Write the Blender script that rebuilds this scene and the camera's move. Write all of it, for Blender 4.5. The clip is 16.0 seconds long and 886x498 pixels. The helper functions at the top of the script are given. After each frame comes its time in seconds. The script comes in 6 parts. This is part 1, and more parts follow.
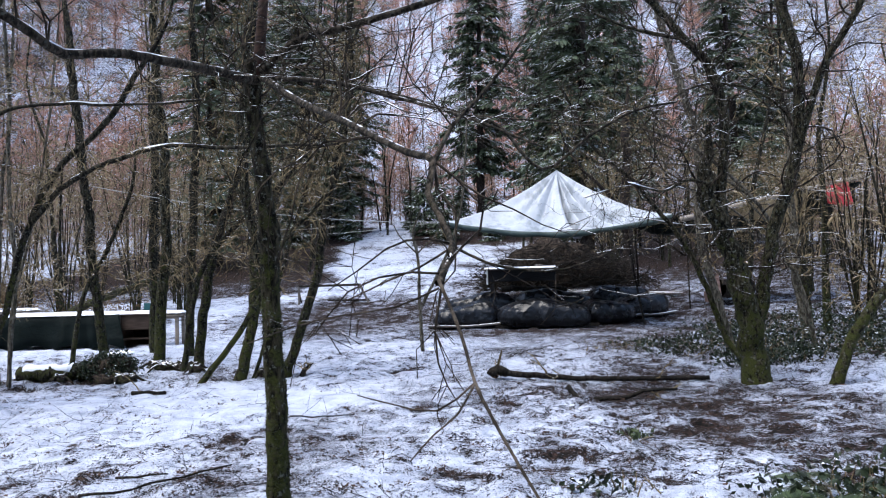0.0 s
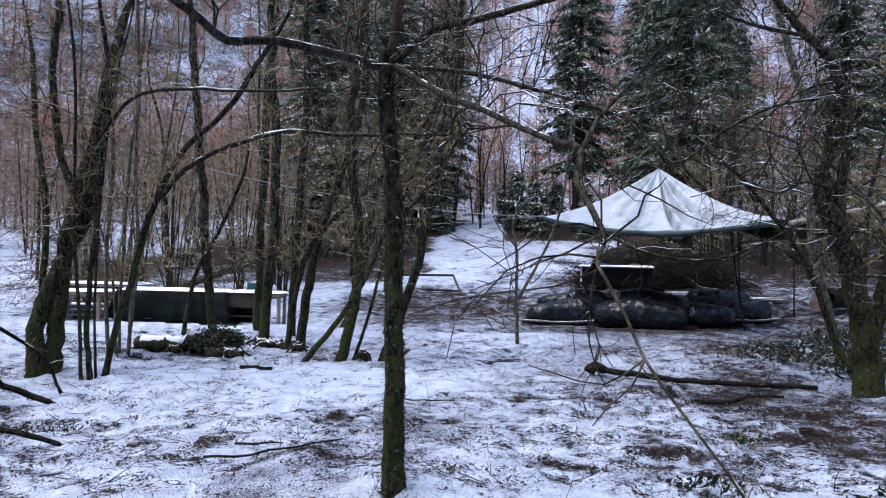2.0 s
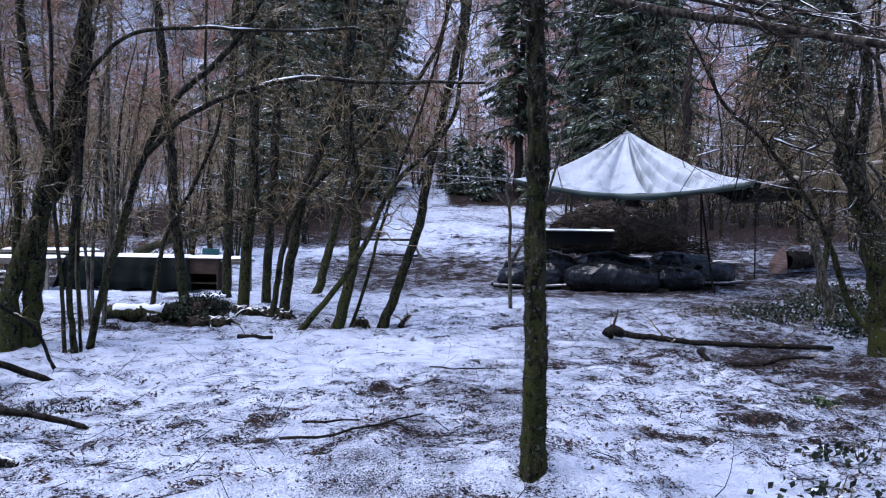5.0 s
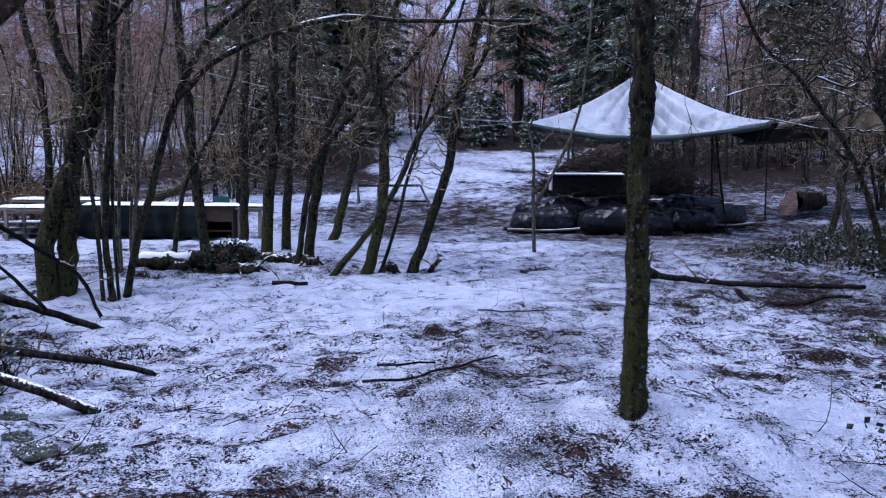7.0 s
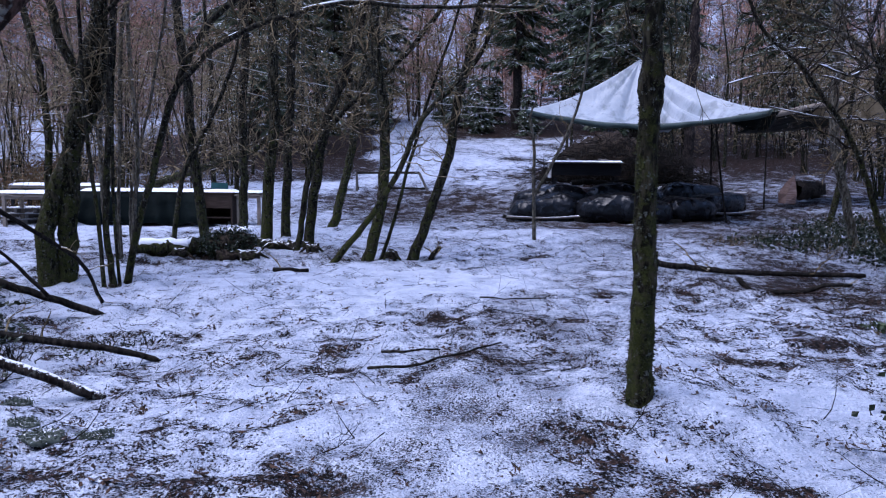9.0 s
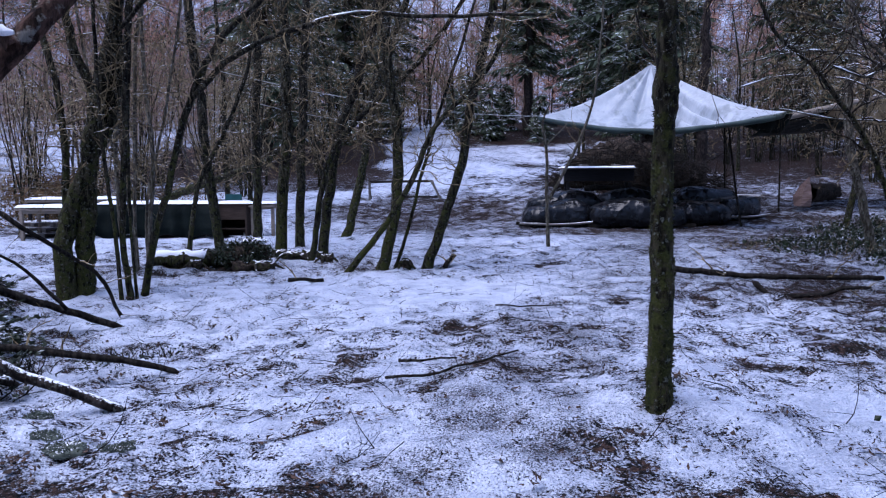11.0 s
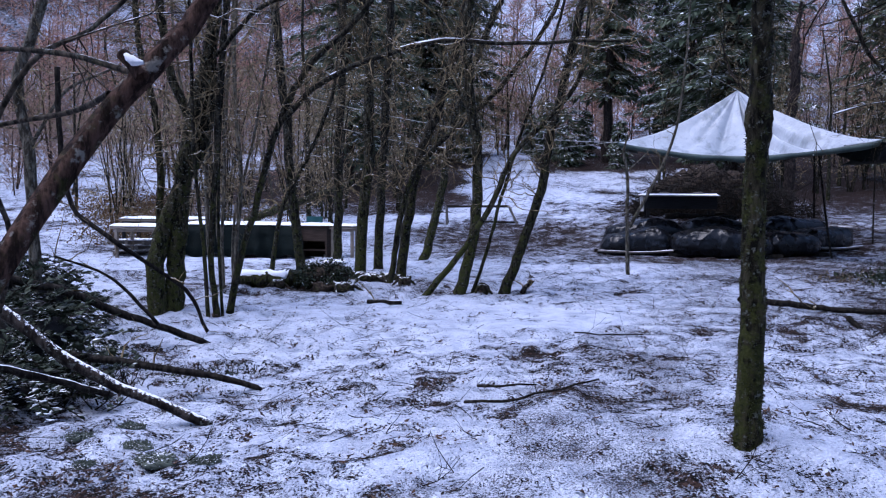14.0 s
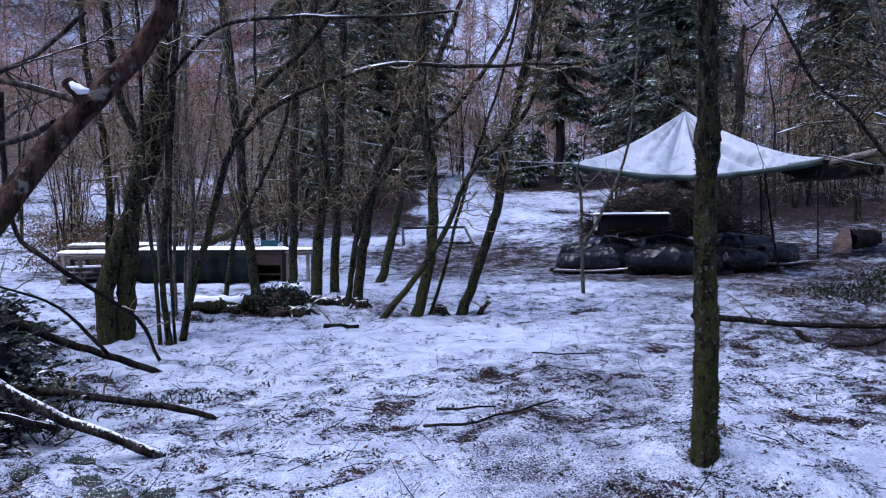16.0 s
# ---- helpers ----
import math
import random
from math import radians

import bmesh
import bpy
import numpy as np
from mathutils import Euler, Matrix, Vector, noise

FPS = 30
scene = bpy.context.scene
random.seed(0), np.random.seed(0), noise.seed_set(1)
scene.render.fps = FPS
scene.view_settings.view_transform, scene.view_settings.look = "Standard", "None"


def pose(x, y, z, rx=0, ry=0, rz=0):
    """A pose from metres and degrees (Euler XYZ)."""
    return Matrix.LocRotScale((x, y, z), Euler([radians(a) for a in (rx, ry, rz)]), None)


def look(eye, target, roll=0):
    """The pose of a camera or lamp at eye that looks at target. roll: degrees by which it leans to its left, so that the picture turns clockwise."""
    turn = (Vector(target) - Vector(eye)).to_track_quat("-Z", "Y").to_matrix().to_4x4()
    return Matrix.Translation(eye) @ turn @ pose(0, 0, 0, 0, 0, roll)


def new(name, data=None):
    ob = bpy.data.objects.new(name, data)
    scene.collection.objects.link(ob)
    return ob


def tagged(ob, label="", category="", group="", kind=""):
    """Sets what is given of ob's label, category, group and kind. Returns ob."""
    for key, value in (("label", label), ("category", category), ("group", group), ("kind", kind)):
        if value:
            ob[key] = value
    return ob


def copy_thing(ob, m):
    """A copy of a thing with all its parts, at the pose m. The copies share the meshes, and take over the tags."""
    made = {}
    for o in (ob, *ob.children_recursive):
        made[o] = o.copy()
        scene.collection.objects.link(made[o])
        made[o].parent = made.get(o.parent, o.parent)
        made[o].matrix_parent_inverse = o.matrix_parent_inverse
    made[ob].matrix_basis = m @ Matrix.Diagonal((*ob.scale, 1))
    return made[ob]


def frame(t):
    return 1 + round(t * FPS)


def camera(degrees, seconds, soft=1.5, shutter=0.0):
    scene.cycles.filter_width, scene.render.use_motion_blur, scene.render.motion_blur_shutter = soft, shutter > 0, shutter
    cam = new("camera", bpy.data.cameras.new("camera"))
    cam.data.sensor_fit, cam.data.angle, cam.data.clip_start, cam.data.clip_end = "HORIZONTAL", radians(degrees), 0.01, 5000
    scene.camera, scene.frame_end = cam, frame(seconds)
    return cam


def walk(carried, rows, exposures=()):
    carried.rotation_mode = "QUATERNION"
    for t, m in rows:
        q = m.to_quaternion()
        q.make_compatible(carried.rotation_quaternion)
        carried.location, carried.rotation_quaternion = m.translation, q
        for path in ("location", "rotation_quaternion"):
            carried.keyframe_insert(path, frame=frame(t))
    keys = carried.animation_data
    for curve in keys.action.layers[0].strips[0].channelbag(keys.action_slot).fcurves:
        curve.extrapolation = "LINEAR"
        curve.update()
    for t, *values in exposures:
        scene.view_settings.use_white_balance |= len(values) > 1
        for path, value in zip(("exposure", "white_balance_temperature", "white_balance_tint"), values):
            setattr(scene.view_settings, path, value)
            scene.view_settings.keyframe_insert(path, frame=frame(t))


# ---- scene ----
cam = camera(59.0, 16.0, soft=1.2)
PATH = [
    (0, (0.005, 0.215, 1.749), (-0.051, 2.214, 1.803), -1.6),
    (0.5, (0.006, 0.2, 1.763), (-0.095, 2.196, 1.818), -0.9),
    (1, (-0.021, 0.177, 1.768), (-0.188, 2.169, 1.819), 0.0),
    (1.5, (-0.087, 0.146, 1.727), (-0.329, 2.131, 1.766), 0.6),
    (2, (-0.191, 0.092, 1.709), (-0.473, 2.071, 1.748), 1.1),
    (2.5, (-0.339, 0.209, 1.69), (-0.523, 2.198, 1.795), 1.6),
    (3, (-0.572, 0.197, 1.663), (-0.707, 2.189, 1.773), 1.9),
    (3.5, (-0.892, 0.193, 1.653), (-0.995, 2.189, 1.727), 1.1),
    (4, (-1.122, 0.356, 1.637), (-1.224, 2.353, 1.677), 1.8),
    (6.5, (-2.127, 0.734, 1.557), (-2.197, 2.726, 1.393), -0.6),
    (7, (-2.202, 0.699, 1.552), (-2.269, 2.69, 1.373), 0.3),
    (7.5, (-2.229, 0.691, 1.555), (-2.291, 2.681, 1.372), 0.6),
    (8, (-2.256, 0.7, 1.546), (-2.32, 2.689, 1.349), 0.7),
    (10.5, (-2.266, 0.708, 1.55), (-2.323, 2.695, 1.336), -0.0),
    (11, (-2.282, 0.698, 1.553), (-2.374, 2.687, 1.362), -0.4),
    (11.5, (-2.297, 0.702, 1.549), (-2.444, 2.689, 1.381), -0.2),
    (12, (-2.305, 0.697, 1.551), (-2.494, 2.681, 1.384), -0.1),
    (12.5, (-2.32, 0.69, 1.552), (-2.546, 2.67, 1.384), 0.1),
    (13, (-2.325, 0.675, 1.553), (-2.587, 2.652, 1.397), 0.5),
    (13.5, (-2.331, 0.668, 1.555), (-2.614, 2.643, 1.412), 0.7),
    (14, (-2.331, 0.676, 1.555), (-2.613, 2.652, 1.427), 0.4),
    (14.5, (-2.332, 0.672, 1.558), (-2.58, 2.653, 1.444), 0.1),
    (15, (-2.328, 0.672, 1.555), (-2.545, 2.658, 1.46), -0.0),
    (15.5, (-2.333, 0.676, 1.561), (-2.526, 2.665, 1.481), -0.3),
    (16, (-2.334, 0.688, 1.566), (-2.506, 2.679, 1.492), -0.4),
]
walk(cam, [(t, look(eye, target, roll)) for t, eye, target, roll in PATH],
     [(0.0, 1.84, 6300, 8), (1.5, 1.66, 6100, 10), (2.5, 1.55, 6000, 11), (3.3, 1.68, 6000, 12), (4.0, 1.7, 5950, 12), (6.5, 1.19, 5400, 21), (16.0, 1.3, 5450, 20)])

# ---- light: an overcast winter afternoon ----
world = bpy.data.worlds.new("overcast_sky")
scene.world = world
world.use_nodes = True
sky = world.node_tree.nodes.new("ShaderNodeTexSky")
sky.sky_type, sky.sun_disc = "NISHITA", False
sky.sun_elevation, sky.sun_rotation = radians(70), radians(-120)
sky.air_density, sky.dust_density, sky.ozone_density = 1.0, 2.0, 1.5
world.node_tree.links.new(sky.outputs[0], world.node_tree.nodes["Background"].inputs[0])
world.node_tree.nodes["Background"].inputs[1].default_value = 0.12
sun = new("sun", bpy.data.lights.new("sun", "SUN"))
sun.data.energy, sun.data.angle, sun.data.color = 1.1, radians(45), (1.0, 0.96, 0.93)
sun.matrix_world = look((0, 0, 40), (10.0, 5.8, 8))


# ---- materials ----
class Mat:
    """A node material with a few shorthand builders."""

    def __init__(self, name, rough=0.8, metal=0.0, gloss=0.5):
        self.m = bpy.data.materials.new(name)
        self.m.use_nodes = True
        self.t = self.m.node_tree
        self.b = self.t.nodes["Principled BSDF"]
        self.b.inputs["Roughness"].default_value = rough
        self.b.inputs["Metallic"].default_value = metal
        self.b.inputs["Specular IOR Level"].default_value = gloss
        self.co = self.t.nodes.new("ShaderNodeTexCoord").outputs["Object"]
        self.geo = self.t.nodes.new("ShaderNodeNewGeometry")
        self.info = self.t.nodes.new("ShaderNodeObjectInfo")

    def put(self, value, socket):
        if hasattr(value, "is_linked"):
            self.t.links.new(value, socket)
        else:
            socket.default_value = value

    def math(self, op, a, b=0.0, clamp=False):
        n = self.t.nodes.new("ShaderNodeMath")
        n.operation, n.use_clamp = op, clamp
        self.put(a, n.inputs[0])
        self.put(b, n.inputs[1])
        return n.outputs[0]

    def scaled(self, x, y, z, co=None):
        n = self.t.nodes.new("ShaderNodeMapping")
        n.inputs["Scale"].default_value = (x, y, z)
        self.put(co or self.co, n.inputs[0])
        return n.outputs[0]

    def noise(self, scale, detail=4.0, rough=0.55, co=None):
        n = self.t.nodes.new("ShaderNodeTexNoise")
        n.inputs["Scale"].default_value, n.inputs["Detail"].default_value = scale, detail
        n.inputs["Roughness"].default_value = rough
        self.put(co or self.co, n.inputs["Vector"])
        return n.outputs[0]

    def cells(self, scale, co=None):
        n = self.t.nodes.new("ShaderNodeTexVoronoi")
        n.inputs["Scale"].default_value = scale
        self.put(co or self.co, n.inputs["Vector"])
        return n

    def ramp(self, f, lo, hi):
        n = self.t.nodes.new("ShaderNodeMapRange")
        n.interpolation_type = "SMOOTHSTEP"
        self.put(f, n.inputs[0])
        n.inputs[1].default_value, n.inputs[2].default_value = lo, hi
        return n.outputs[0]

    def mix(self, f, a, b):
        n = self.t.nodes.new("ShaderNodeMix")
        n.data_type = "RGBA"
        self.put(f, n.inputs[0])
        for v, s in ((a, n.inputs[6]), (b, n.inputs[7])):
            self.put(v if hasattr(v, "is_linked") else (*v, 1.0), s)
        return n.outputs[2]

    def axis(self, vec, i):
        n = self.t.nodes.new("ShaderNodeSeparateXYZ")
        self.put(vec, n.inputs[0])
        return n.outputs[i]

    def bump(self, h, strength, dist):
        n = self.t.nodes.new("ShaderNodeBump")
        n.inputs["Strength"].default_value, n.inputs["Distance"].default_value = strength, dist
        self.put(h, n.inputs["Height"])
        self.put(n.outputs[0], self.b.inputs["Normal"])

    def done(self, colour, rough=None):
        self.put(colour if hasattr(colour, "is_linked") else (*colour, 1.0), self.b.inputs["Base Color"])
        if rough is not None:
            self.put(rough, self.b.inputs["Roughness"])
        return self.m


SNOW = (0.84, 0.86, 0.9)


def bark(name, dark, light, moss=0.0, lichen=0.0, snow=0.5, fine=1.0, spots=26.0, speckle=0.0):
    m = Mat(name, 0.9, 0.0, 0.12)
    grain = m.noise(1.0, 5, 0.6, m.scaled(26 * fine, 26 * fine, 8 * fine))
    blot = m.noise(3.0, 3)
    col = m.mix(m.ramp(grain, 0.4, 0.66), dark, light)
    col = m.mix(m.math("MULTIPLY", m.ramp(blot, 0.45, 0.7), 0.5), col, tuple(0.5 * c for c in dark))
    if lichen:
        spot = m.noise(spots, 5, 0.7)
        col = m.mix(m.math("MULTIPLY", m.ramp(spot, 0.56, 0.64), lichen), col, (0.17, 0.18, 0.155) if spots > 20 else (0.2, 0.19, 0.165))
    if moss:
        low = m.ramp(m.axis(m.geo.outputs["Position"], 2), 3.6, 0.1)
        patch = m.noise(11.0, 5, 0.7)
        f = m.ramp(m.math("ADD", patch, m.math("MULTIPLY", low, 0.2 * moss)), 0.58, 0.72)
        green = m.mix(m.noise(60.0, 2), (0.005, 0.006, 0.002), (0.062, 0.068, 0.017))
        col = m.mix(m.math("MULTIPLY", f, min(1.0, moss + 0.15)), col, green)
    if snow:
        up = m.math("ADD", m.axis(m.geo.outputs["Normal"], 2), m.math("MULTIPLY", m.noise(9.0, 4, 0.75), 0.9 - 0.5 * speckle))
        if speckle:
            up = m.math("ADD", up, m.math("MULTIPLY", m.math("SUBTRACT", m.noise(38.0, 5, 0.75), 0.4), 2.2 * speckle))
        col = m.mix(m.ramp(up, 1.62 - 0.25 * snow, 1.72 - 0.25 * snow), col, SNOW)
    m.bump(grain, 0.9, 0.02)
    return m.done(col)


def leafy(name, a, b, rough=0.5, snow=0.0):
    m = Mat(name, rough, 0.0, 0.25)
    col = m.mix(m.geo.outputs["Random Per Island"], a, b)
    col = m.mix(m.math("MULTIPLY", m.noise(3.0, 3), 0.6), col, tuple(0.5 * c for c in a))
    if snow:
        up = m.math("ADD", m.math("ABSOLUTE", m.axis(m.geo.outputs["Normal"], 2)), m.math("MULTIPLY", m.noise(1.7, 4, 0.7), 1.0))
        col = m.mix(m.ramp(up, 1.5 - 0.3 * snow, 1.6 - 0.3 * snow), col, SNOW)
    return m.done(col)


def sheet(name, a, b, rough, crease=0.4, scale=2.0, gloss=0.4):
    m = Mat(name, rough, 0.0, gloss)
    n = m.noise(scale, 5, 0.6)
    fold = m.noise(1.0, 4, 0.6, m.scaled(2.6, 2.6, 3.4))
    col = m.mix(m.ramp(n, 0.3, 0.7), a, b)
    m.bump(fold, crease, 0.06)
    return m.done(col)


def timber(name, a, b, snow=0.0):
    m = Mat(name, 0.8, 0.0, 0.2)
    g = m.noise(1.0, 5, 0.6, m.scaled(3, 40, 40))
    col = m.mix(m.ramp(g, 0.3, 0.7), a, b)
    col = m.mix(m.math("MULTIPLY", m.noise(2.0, 4), 0.5), col, tuple(0.55 * c for c in a))
    if snow:
        up = m.math("ADD", m.axis(m.geo.outputs["Normal"], 2), m.math("MULTIPLY", m.noise(3.0, 4, 0.7), 0.6))
        col = m.mix(m.ramp(up, 1.3 - 0.2 * snow, 1.4 - 0.2 * snow), col, SNOW)
    m.bump(g, 0.4, 0.01)
    return m.done(col)


def ground_material():
    m = Mat("snowy_leaf_litter", 0.9, 0.0, 0.06)
    n = m.t.nodes.new("ShaderNodeAttribute")
    n.attribute_name = "cover"
    cover = n.outputs["Fac"]
    n = m.t.nodes.new("ShaderNodeAttribute")
    n.attribute_name = "tread"
    tread = n.outputs["Fac"]
    mixed = m.math("ADD", m.math("MULTIPLY", m.noise(2.9, 4, 0.6), 0.55), m.math("MULTIPLY", m.noise(8.0, 6, 0.72), 0.4))
    mixed = m.math("ADD", mixed, m.math("ADD", m.math("MULTIPLY", m.noise(23.0, 8, 0.8), 0.7), m.math("MULTIPLY", m.noise(0.55, 6, 0.68), 0.38)))
    mixed = m.math("ADD", m.math("ADD", mixed, cover), m.math("MULTIPLY", m.math("SUBTRACT", m.noise(70.0, 4, 0.65), 0.5), 0.6))
    f = m.ramp(mixed, 1.5, 1.57)
    # crumbs of soil, bark and leaf trodden into the snow
    crumb = m.math("ADD", m.math("MULTIPLY", m.noise(95.0, 3, 0.6), 0.8), m.math("MULTIPLY", m.noise(1.9, 6, 0.7), 0.5))
    crumb = m.math("SUBTRACT", m.math("ADD", crumb, m.math("MULTIPLY", cover, 0.3)), m.math("MULTIPLY", tread, 0.085))
    f = m.math("MULTIPLY", f, m.math("ADD", 0.12, m.math("MULTIPLY", m.ramp(crumb, 0.64, 0.75), 0.88)))
    leaf = m.cells(58.0)
    leaf_col = m.mix(m.axis(leaf.outputs["Color"], 0), (0.003, 0.0026, 0.0024), (0.07, 0.042, 0.033))
    leaf_col = m.mix(m.ramp(m.noise(24.0, 5, 0.7), 0.42, 0.56), leaf_col, (0.005, 0.0045, 0.004))
    thin = m.math("ADD", m.math("MULTIPLY", m.noise(3.2, 6, 0.65), 0.7), m.math("MULTIPLY", m.noise(44.0, 4, 0.7), 0.3))
    snow_col = m.mix(m.ramp(thin, 0.36, 0.62), (0.35, 0.385, 0.47), (0.54, 0.58, 0.675))
    col = m.mix(f, leaf_col, snow_col)
    h = m.math("ADD", m.math("MULTIPLY", f, 0.8), m.math("ADD", m.math("MULTIPLY", m.noise(38.0, 3, 0.6), 0.35), leaf.outputs["Distance"]))
    m.bump(h, 0.8, 0.02)
    return m.done(col, m.math("ADD", 0.7, m.math("MULTIPLY", f, 0.15)))


M_GROUND = ground_material()
M_SNOW = Mat("snow", 0.7, 0.0, 0.2)
M_SNOW.bump(M_SNOW.noise(30.0, 5, 0.7), 0.4, 0.02)
M_SNOW = M_SNOW.done(M_SNOW.mix(M_SNOW.noise(6.0, 4), (0.74, 0.76, 0.82), SNOW))
M_MOSSY = bark("mossy_bark", (0.0035, 0.003, 0.0018), (0.058, 0.05, 0.029), 0.85, 0.65, 0.25)
M_BARK = bark("grey_brown_bark", (0.003, 0.0026, 0.0018), (0.042, 0.036, 0.024), 0.7, 0.4, 0.45)
M_TWIG = bark("twig_bark", (0.06, 0.045, 0.024), (0.31, 0.24, 0.13), 0.0, 0.0, 0.95, 0.5)
M_DARKTWIG = bark("dark_twig_bark", (0.01, 0.008, 0.006), (0.07, 0.055, 0.04), 0.0, 0.0, 1.15, 0.5)
M_BOUGH = bark("grey_bough_bark", (0.008, 0.007, 0.005), (0.07, 0.057, 0.043), 0.2, 0.3, 0.95, 1.6)
M_DRYTWIG = bark("dry_twig_bark", (0.02, 0.016, 0.012), (0.1, 0.08, 0.062), 0.0, 0.0, 0.3, 0.6)
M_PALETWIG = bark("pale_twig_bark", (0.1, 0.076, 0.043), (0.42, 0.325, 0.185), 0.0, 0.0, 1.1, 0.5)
M_NEAR = bark("reddish_lichen_bark", (0.012, 0.007, 0.005), (0.085, 0.05, 0.037), 0.45, 0.95, 0.4, 2.2, 15.0)
M_PALE = bark("pale_lichen_bark", (0.035, 0.03, 0.022), (0.17, 0.15, 0.115), 0.4, 0.7, 0.7)
M_DARKBARK = bark("conifer_bark", (0.012, 0.009, 0.008), (0.05, 0.038, 0.03), 0.0, 0.0, 0.2)
M_DEADWOOD = bark("wet_dead_wood", (0.006, 0.005, 0.0042), (0.03, 0.025, 0.02), 0.1, 0.1, 0.2)
M_ROOTS = bark("snow_capped_roots", (0.005, 0.004, 0.003), (0.045, 0.036, 0.028), 0.5, 0.1, 1.15)
M_MOULD = bark("rotting_leaf_mould", (0.008, 0.006, 0.005), (0.06, 0.044, 0.032), 0.3, 0.0, 0.5)
M_SPLIT = timber("pale_split_wood", (0.07, 0.035, 0.026), (0.24, 0.18, 0.16))
M_SNAPPED = timber("snapped_heartwood", (0.02, 0.011, 0.008), (0.075, 0.042, 0.029))
M_SNOWPOLE = bark("snow_dusted_pole", (0.006, 0.005, 0.0042), (0.04, 0.033, 0.027), 0.0, 0.2, 1.75)
M_DUSTED = bark("snow_dusted_bark", (0.008, 0.006, 0.005), (0.06, 0.048, 0.04), 0.0, 0.5, 2.1, 1.0, 26.0, 1.0)
M_SPRAY = leafy("cut_evergreen_sprays", (0.008, 0.014, 0.007), (0.045, 0.062, 0.034), 0.6, 0.03)
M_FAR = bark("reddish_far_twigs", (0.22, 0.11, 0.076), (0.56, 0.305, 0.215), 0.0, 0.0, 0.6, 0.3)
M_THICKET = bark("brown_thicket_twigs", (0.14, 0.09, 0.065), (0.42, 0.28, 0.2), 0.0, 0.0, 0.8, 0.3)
M_NEEDLE = leafy("conifer_needles", (0.035, 0.05, 0.026), (0.1, 0.125, 0.07), 0.6, 0.45)
M_IVY = leafy("ivy_leaves", (0.006, 0.011, 0.004), (0.026, 0.04, 0.016), 0.45, 0.15)
M_MOSS = leafy("moss_tufts", (0.008, 0.01, 0.003), (0.065, 0.072, 0.02), 0.8)
M_FERN = leafy("fern_fronds", (0.018, 0.03, 0.009), (0.06, 0.085, 0.03), 0.5)
M_FROST = leafy("frosted_moss", (0.05, 0.062, 0.05), (0.17, 0.2, 0.165), 0.8, 0.35)
M_LITTER = leafy("dead_leaves", (0.018, 0.011, 0.008), (0.11, 0.06, 0.036), 0.7)
M_BRACKEN = leafy("dead_bracken", (0.06, 0.032, 0.014), (0.21, 0.125, 0.05), 0.8)
M_SILVER = Mat("fold_shaded_silver_tarpaulin", 0.42, 0.0, 0.4)
_fold_streak = M_SILVER.noise(1.0, 4, 0.6, M_SILVER.scaled(2.2, 2.2, 0.7))
_col = M_SILVER.mix(M_SILVER.ramp(M_SILVER.noise(0.8, 5, 0.6), 0.3, 0.7), (0.25, 0.275, 0.3), (0.37, 0.39, 0.42))
# dark streaks paint the shade of folds, with some dirt, into the sheet's colour
_col = M_SILVER.mix(M_SILVER.math("MULTIPLY", M_SILVER.ramp(_fold_streak, 0.5, 0.66), 0.6), _col, (0.11, 0.13, 0.135))
M_SILVER.bump(_fold_streak, 0.6, 0.12)
M_SILVER = M_SILVER.done(_col)
M_HEM = sheet("dark_green_hem", (0.03, 0.05, 0.045), (0.06, 0.085, 0.075), 0.5, 0.3)
M_POLY = Mat("black_polythene", 0.3, 0.0, 0.28)
_warp = M_POLY.noise(1.1, 3, 0.5)
_fold = 0.0
for _sc, _am in ((0.9, 1.0), (2.2, 0.3)):
    _n = M_POLY.noise(1.0, 2, 0.5, M_POLY.scaled(_sc, _sc * 1.6, _sc * 0.8))
    _n = M_POLY.math("POWER", M_POLY.math("SUBTRACT", 1.0, M_POLY.math("MULTIPLY", M_POLY.math("ABSOLUTE", M_POLY.math("SUBTRACT", _n, 0.5)), 4.0), True), 2.2)
    _fold = M_POLY.math("ADD", _fold, M_POLY.math("MULTIPLY", _n, _am))
M_POLY.bump(M_POLY.math("ADD", _fold, M_POLY.math("MULTIPLY", _warp, 3.0)), 0.5, 0.09)
M_POLY = M_POLY.done(M_POLY.mix(M_POLY.noise(1.2, 5, 0.6), (0.002, 0.0022, 0.003), (0.005, 0.0056, 0.0075)), M_POLY.math("ADD", 0.16, M_POLY.math("MULTIPLY", M_POLY.noise(5.0, 5, 0.6), 0.25)))
M_GREENTARP = sheet("dark_green_tarpaulin", (0.002, 0.004, 0.0035), (0.006, 0.0095, 0.0085), 0.7, 0.8, 1.5, 0.06)
M_PINE = timber("pale_pine", (0.17, 0.14, 0.11), (0.3, 0.25, 0.2), 0.3)
M_BROWNWOOD = timber("brown_stained_wood", (0.03, 0.02, 0.014), (0.075, 0.05, 0.035))
M_GREYWOOD = timber("weathered_grey_wood", (0.08, 0.07, 0.06), (0.2, 0.18, 0.16), 0.6)
# also on the brush heap lumps, where its black stands for inner shade
M_BLACKWOOD = timber("black_wood_and_heap_shade", (0.008, 0.008, 0.009), (0.02, 0.02, 0.022))
M_TAN = sheet("tan_canvas", (0.2, 0.14, 0.07), (0.3, 0.22, 0.12), 0.8, 0.4)
M_RED = sheet("red_plastic", (0.22, 0.006, 0.008), (0.32, 0.012, 0.015), 0.35, 0.2)
M_ROPE = sheet("pale_rope", (0.3, 0.3, 0.28), (0.45, 0.45, 0.42), 0.8, 0.1)
